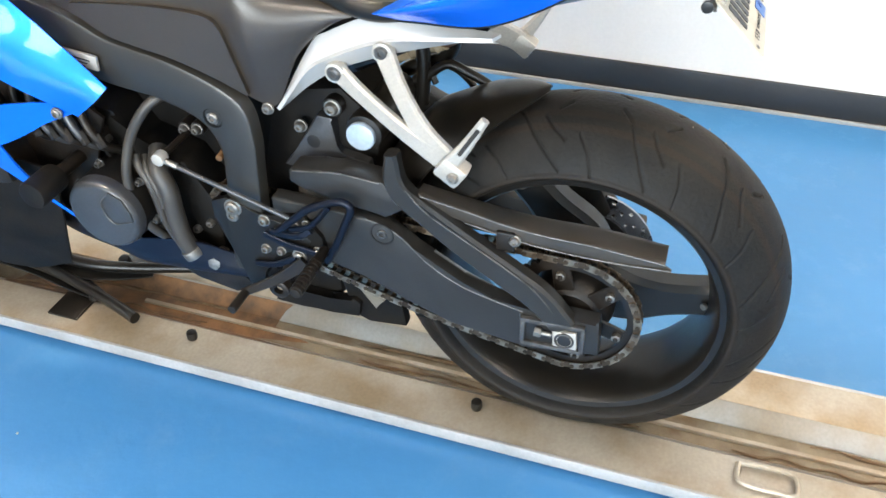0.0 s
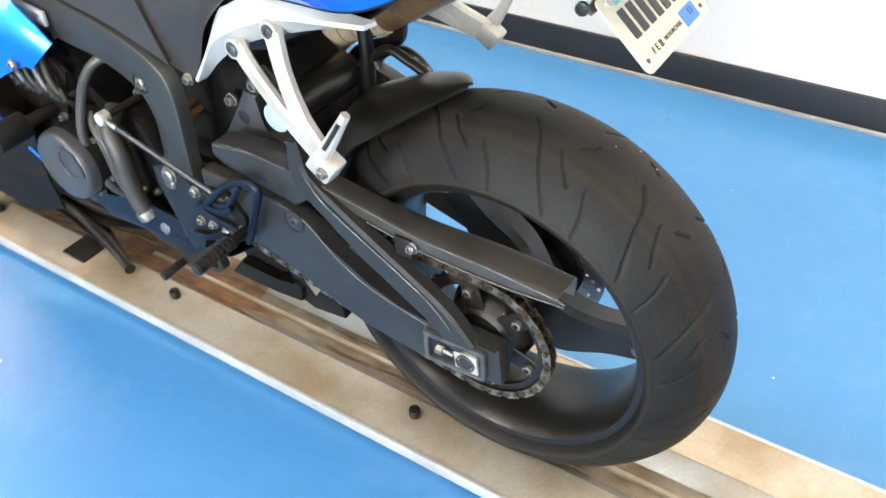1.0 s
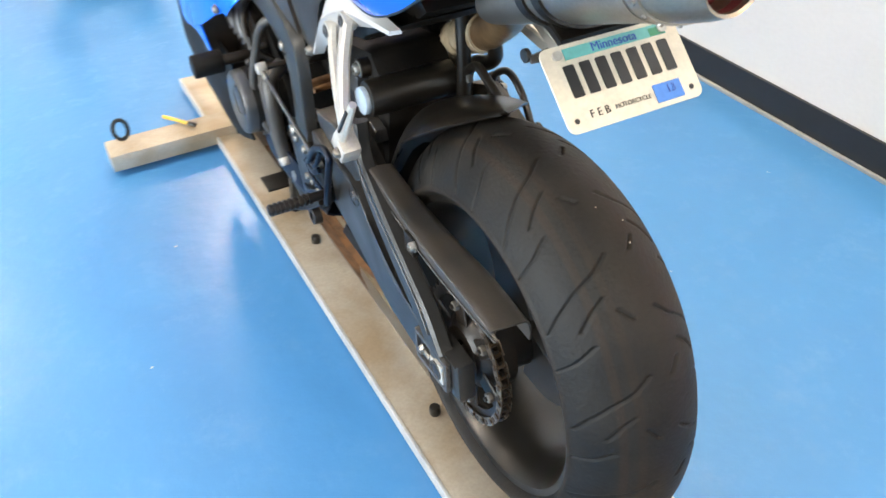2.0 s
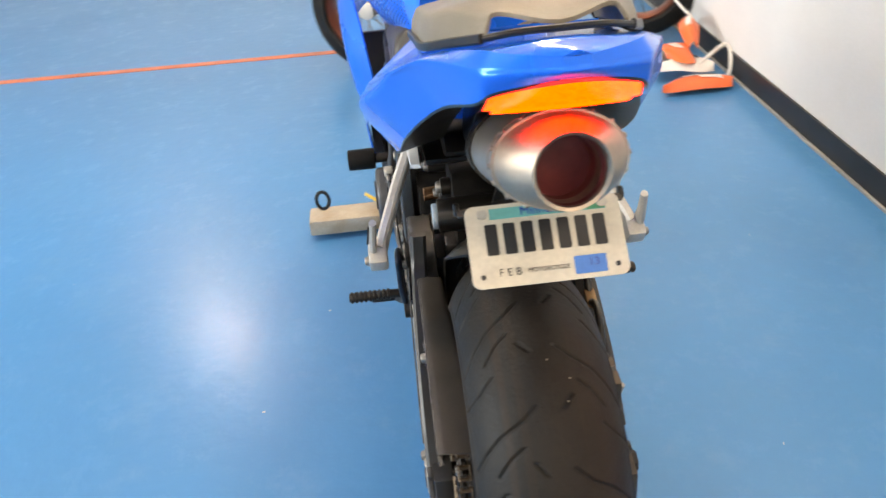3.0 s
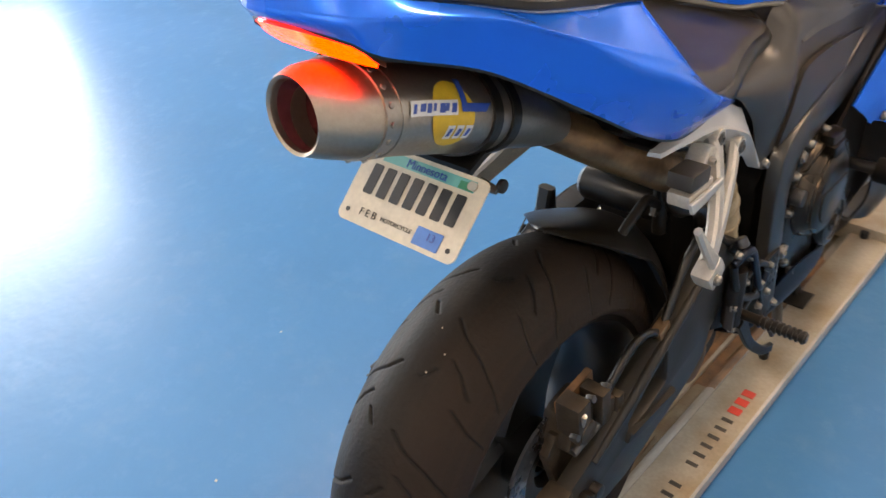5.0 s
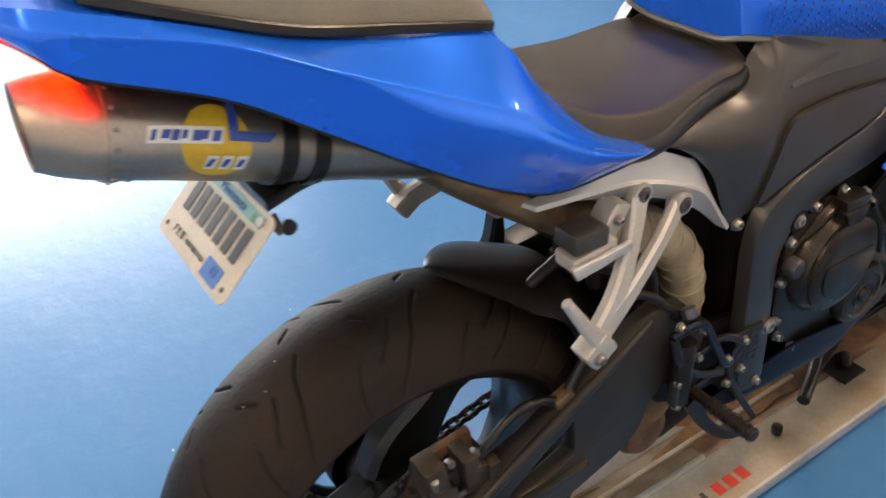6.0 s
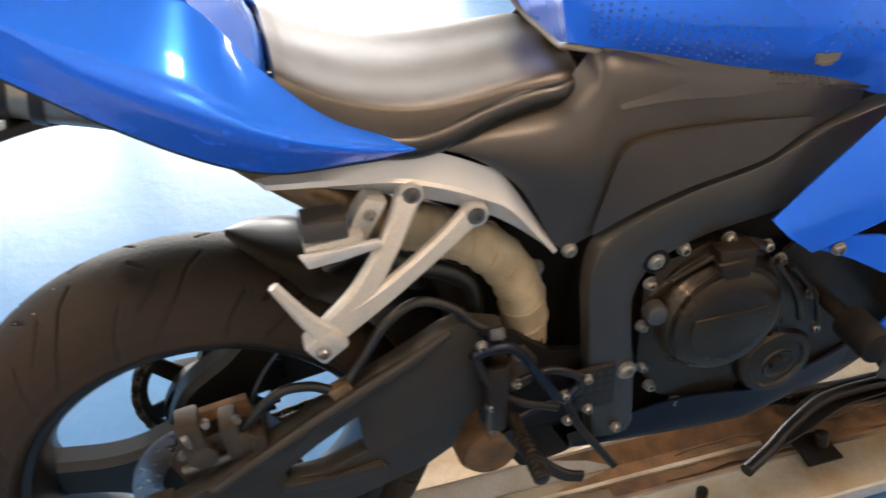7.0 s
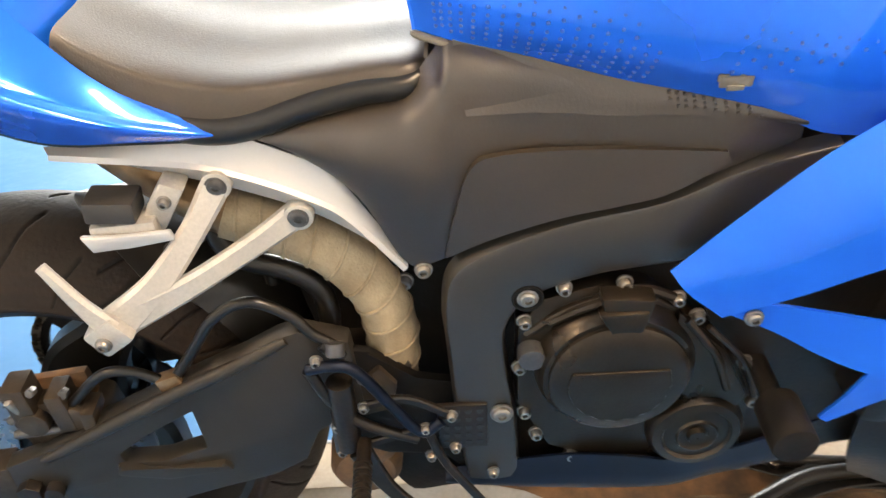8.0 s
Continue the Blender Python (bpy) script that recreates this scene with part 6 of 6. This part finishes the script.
part("groove_floor", extrude_y([(-0.034, 0.002), (-0.034, 0.0095), (0.034, 0.0095), (0.034, 0.002)], DY0, DY1), M_GROOVE, dolly, "yellow-grey dirty groove")
part("centre_rib", extrude_y([(-0.007, 0.0096), (-0.0045, 0.0155), (0.0045, 0.0155), (0.007, 0.0096)], DY0, 0.97, 0.001), M_STEEL, dolly, "pale dusty rib along the groove")
DZ, DW = 0.042, 0.164
for s in (1, -1):
    fl = part("flange", extrude_y([(s * 0.066, DZ - 0.005), (s * 0.066, DZ), (s * DW, DZ), (s * DW, DZ - 0.005)], DY0, DY1), M_STEEL, dolly, "tan-stained steel flange")
    part("groove_side", extrude_y([(s * 0.033, 0.004), (s * 0.033, 0.0105), (s * 0.0655, DZ), (s * 0.0655, DZ - 0.005), (s * 0.038, 0.004)], DY0, DY1), M_WALLGREY, dolly, "grey sloping side of the groove")
    part("edge_rail", extrude_y([(s * (DW - 0.001), 0.016), (s * (DW - 0.001), DZ + 0.0015), (s * (DW + 0.006), DZ + 0.0015), (s * (DW + 0.006), 0.016)], DY0, DY1), M_STEELEDGE, dolly, "bright aluminium edge rail")
    for k in range(3):
        y = -1.0 + 0.9 * k + random.uniform(-0.1, 0.1)
        part("dirt_bead", tube([(s * (0.024 + 0.006 * random.uniform(-1, 1)), y + 0.045 * m, 0.011 + 0.002 * random.random()) for m in range(14)], [0.001] + [0.001 + 0.003 * random.random() for m in range(12)] + [0.001], 8, 70), M_RUST, dolly)
    for y in (0.157, 0.782, 1.4):
        kb = part("knob", rod((s * 0.1, y, DZ), (s * 0.1, y, DZ + 0.02), 0.011, n=16, bevel=0.004), M_BLACK, dolly, "black rubber knob")
    bend = [(-0.102, 0.917, 0.063), (-0.08, 0.982, 0.065), (-0.052, 1.082, 0.069), (-0.03, 1.21, 0.08), (-0.025, 1.46, 0.1)] if s < 0 else [(0.087, 0.876, 0.063), (0.06, 0.938, 0.069), (0.025, 1.01, 0.08), (-0.005, 1.11, 0.092), (0.0, 1.3, 0.1)]
    lv = part("clamp_lever", tube(bend, 0.0125, 14, 36), M_BLACK, dolly, "black tubular clamp lever")
    part("clamp_foot", prism([(1.05, DZ + 0.0005), (1.05, DZ + 0.006), (1.125, DZ + 0.006), (1.125, DZ + 0.0005)], -0.13, -0.055, 0.002) if s < 0 else prism([(1.0, DZ + 0.0005), (1.0, DZ + 0.006), (1.07, DZ + 0.006), (1.07, DZ + 0.0005)], 0.03, 0.1, 0.002), M_BLACK, lv)
    part("clamp_arm", strap([(x * 0.9 - 0.01 * s, y + 0.03, z - 0.014) for x, y, z in bend[1:]], [0.02, 0.05, 0.06, 0.05], 0.004, up=(0, 0, 1), m=20), M_BLACK, lv)
    part("lever_boss", rod((s * 0.062, 1.05, DZ + 0.005), (s * 0.055, 1.05, DZ + 0.03), 0.013, n=18), M_BLACK, lv)
# orange-brown rust spread over the groove under the engine
own = bmesh.new()
prof = [(-0.062, 0.0392), (-0.05, 0.0279), (-0.033, 0.0118), (-0.012, 0.0112), (0.012, 0.0112), (0.033, 0.0118), (0.05, 0.0279), (0.062, 0.0392)]
rows = []
for k, (x, z) in enumerate(prof):
    y0, y1 = 0.55 + 0.14 * random.random(), 1.22 + 0.1 * random.random()
    rows.append([own.verts.new((x, y0 + (y1 - y0) * m / 5, z)) for m in range(6)])
for p, q in zip(rows, rows[1:]):
    for m in range(5):
        own.faces.new((p[m], p[m + 1], q[m + 1], q[m]))
part("rust_stain", own, M_RUSTPIPE, dolly, "orange-brown rust stain in the groove")
bar = part("cross_bar", box((-0.008, 1.455, 0.045), (0.92, 0.1, 0.05), bevel=0.004), M_STEEL, dolly, "tan steel cross bar")
for s in (1, -1):
    ring = [(s * 0.418 + 0.02 * math.cos(a), 1.45, 0.122 + 0.03 * math.sin(a)) for a in (k / 16 * math.tau for k in range(17))]
    part("eye_bolt", tube(ring, 0.006, 8, 40), M_BLACK, bar, "black eye bolt")
    part("eye_nut", rod((s * 0.418, 1.45, 0.004), (s * 0.418, 1.45, 0.02), 0.018, n=6), M_BLACK, bar)
part("tie_loop", tube([(-0.085, -0.33, 0.05), (-0.125, -0.335, 0.05), (-0.13, -0.4, 0.05), (-0.125, -0.43, 0.05), (-0.085, -0.425, 0.05), (-0.08, -0.38, 0.05), (-0.085, -0.33, 0.05)], 0.005, 8, 50), M_STEEL, dolly, "bent metal tie-down loop")
# lettering of the maker as bars along the right flange
for k in range(3):
    part("print_bar", box((0.127, 0.587 + 0.032 * k, 0.0426), (0.026, 0.021, 0.0008), bevel=0), M_RED, dolly)
for y0, n in ((0.545, 6), (0.33, 3), (0.215, 2), (0.08, 5), (-0.15, 4)):
    for k in range(n):
        part("print_bar", box((0.127, y0 + 0.007 - 0.03 * k, 0.0426), (0.024, 0.0095, 0.0008), bevel=0), M_GREYBLACK, dolly)
pencil = thing("pencil", "short yellow pencil with a dark end lying on the dolly bar", "pencil", (-0.25, 1.5, 0.076))
part("shaft", rod((-0.035, 0.05, 0.002), (0.02, -0.03, 0.002), 0.006, n=6), M_PENCIL, pencil)
part("ferrule", rod((0.02, -0.03, 0.002), (0.035, -0.052, 0.002), 0.0062, n=8), M_BLACK, pencil)

# ---- things on the floor beyond ----
def plastic(label, at, rot, upper, lower, arch, material, marks):
    """A moulded dirt bike panel from two outline edges (x, y), bowed upwards, with flat graphics on it."""
    t = thing("plastic_panel", label, "plastic panel", (0, 0, 0), "dirt bike plastics")
    t.matrix_world = pose(*at, 0, 0, rot)

    def rise(x, y, v):
        return 0.008 + arch * math.sin(min(1, max(0, (x + 0.25) / 0.5)) * math.pi) + 0.035 * math.sin(v * math.pi)

    rows = []
    for k in range(5):
        v = k / 4
        rows.append([(a[0] + (b[0] - a[0]) * v, a[1] + (b[1] - a[1]) * v, rise(a[0], a[1], v)) for a, b in zip(upper, lower)])
    part("shell", surf(rows, 26, 11, 0.004), material, t)
    for u0, u1, v0, v1, m in marks:
        grid = surf_grid(rows, 81, 81)
        q = [[grid[round((u0 + (u1 - u0) * i / 4) * 80)][min(max(round((v0 + (v1 - v0) * j / 3 + 0.08 * (i / 4 - 0.5)) * 80), 0), 80)] + Vector((0, 0, 0.004)) for i in range(5)] for j in range(4)]
        part("graphic", surf(q, 8, 6, 0.001), m, t)
    return t


plastic("white dirt bike side panel with black and orange graphics", (0.945, 2.76, 0.0), 18, [(-0.19, -0.03), (-0.13, 0.09), (-0.05, 0.15), (0.03, 0.2), (0.1, 0.13), (0.17, 0.03)], [(-0.18, -0.07), (-0.1, -0.15), (-0.03, -0.17), (0.04, -0.2), (0.1, -0.16), (0.16, -0.08)], 0.03, M_WHITE, [(0.2, 0.35, 0.45, 0.6, M_INK), (0.4, 0.5, 0.4, 0.62, M_INK), (0.42, 0.55, 0.66, 0.75, M_KORANGE), (0.7, 0.9, 0.3, 0.55, M_INK), (0.55, 0.85, 0.08, 0.22, M_KORANGE)])
plastic("white dirt bike shroud with dark slots lying over others", (1.1, 2.5, 0.0), -4, [(-0.13, 0.03), (-0.05, 0.03), (0.0, 0.11), (0.06, 0.13), (0.11, 0.07), (0.15, 0.0)], [(-0.13, -0.02), (-0.06, -0.05), (-0.01, -0.06), (0.05, -0.08), (0.1, -0.07), (0.14, -0.04)], 0.05, M_WHITE, [(0.45, 0.7, 0.42, 0.56, M_INK), (0.12, 0.25, 0.2, 0.45, M_INK)])
plastic("orange dirt bike number panel lying on white ones", (1.09, 2.58, 0.07), 15, [(-0.06, 0.02), (-0.03, 0.09), (0.02, 0.13), (0.06, 0.12), (0.08, 0.06)], [(-0.055, -0.04), (-0.03, -0.12), (0.01, -0.15), (0.04, -0.12), (0.075, -0.03)], 0.01, M_KORANGE, [(0.4, 0.6, 0.35, 0.6, M_WHITE)])
plastic("orange dirt bike panel lying on the blue floor", (1.13, 2.34, 0.0), 0, [(-0.165, -0.03), (-0.08, 0.05), (0.0, 0.075), (0.08, 0.06), (0.15, 0.01)], [(-0.16, -0.045), (-0.08, -0.055), (0.0, -0.055), (0.08, -0.055), (0.13, -0.045)], 0.02, M_KORANGE, [(0.3, 0.55, 0.3, 0.5, M_WHITE), (0.5, 0.8, 0.5, 0.68, M_WHITE), (0.42, 0.72, 0.42, 0.52, M_INK)])
plastic("orange dirt bike panel leaning at the baseboard", (1.22, 2.72, 0.06), 75, [(-0.17, 0.02), (-0.08, 0.05), (0.0, 0.055), (0.08, 0.05), (0.16, 0.02)], [(-0.17, -0.02), (-0.08, -0.03), (0.0, -0.035), (0.08, -0.03), (0.16, -0.02)], 0.09, M_KORANGE, [(0.3, 0.6, 0.3, 0.6, M_WHITE)])
tagged(part("wheel_strap", tube([(1.16, 3.02, 0.36), (1.18, 2.98, 0.27), (1.23, 2.9, 0.2), (1.26, 2.82, 0.16), (1.24, 2.72, 0.14), (1.2, 2.66, 0.12)], 0.007, 8, 40), M_WHITE), "white strap hanging from the wheel onto the plastics", "strap")
tagged(part("loose_strap", tube([(1.17, 2.46, 0.07), (1.24, 2.5, 0.1), (1.31, 2.54, 0.12), (1.322, 2.5, 0.1), (1.29, 2.41, 0.045), (1.24, 2.36, 0.03)], 0.008, 8, 40), M_WHITE), "thin white plastic strap against the baseboard", "strap")
cable = tagged(part("power_cable", tube([(0.0, 2.95, 0.005), (0.2, 2.93, 0.005), (0.35, 2.9, 0.005), (0.5, 2.885, 0.005), (0.62, 2.91, 0.005), (0.75, 2.89, 0.005), (0.86, 2.91, 0.005), (1.0, 2.95, 0.005)], 0.005, 8, 60), M_BLACK), "thin black cable lying across the floor", "cable")


def dirt_wheel(at, label, group):
    w = thing("dirt_bike_wheel", label, "wheel", at, group)
    me = tyre_mesh(0.3, 0.13, 0.205, (0, 0), [], 96, 24)
    o = new("tyre", me)
    o.parent = w
    part("rim", lathe_x([(-0.045, 0.21), (-0.05, 0.2), (-0.03, 0.188), (0.03, 0.188), (0.05, 0.2), (0.045, 0.21)], (0, 0), 64), M_RIM, w, "dull orange rim")
    part("hub", rod((-0.05, 0, 0), (0.05, 0, 0), 0.04, n=24), M_ALU, w)
    for k in range(18):
        a = k / 18 * math.tau
        part("spoke", rod((0.03 * (-1) ** k, 0.035 * math.cos(a + 0.5), 0.035 * math.sin(a + 0.5)), (0, 0.19 * math.cos(a), 0.19 * math.sin(a)), 0.0025, n=6, bevel=0), M_CHROME, w)
    return w


w1 = dirt_wheel((1.1, 3.14, 0.3), "black tyred dirt bike wheel with an orange rim by the wall", "far wheels")
w1.rotation_euler = (0, 0, radians(70))
w2 = dirt_wheel((-0.22, 3.02, 0.3), "black tyred wheel with an orange rim by the orange line", "far wheels")
w2.rotation_euler = (0, 0, radians(65))
own = bmesh.new()
for x, y in ((0.355, -0.365), (0.871, 1.155), (0.6, 0.3), (0.9, -0.1), (-0.55, 0.6), (-0.9, 0.2), (0.75, 1.9), (-0.4, 1.0), (1.1, 0.5), (-1.2, 1.3), (-0.62, -0.2)):
    bmesh.ops.create_icosphere(own, subdivisions=1, radius=random.uniform(0.0015, 0.0035), matrix=Matrix.Translation((x, y, 0.002)) @ Matrix.Diagonal((1.3, 0.9, 0.5, 1)))
tagged(part("floor_grit", own, M_PLATE), "small pale specks of grit on the blue floor", "grit", kind="stuff")
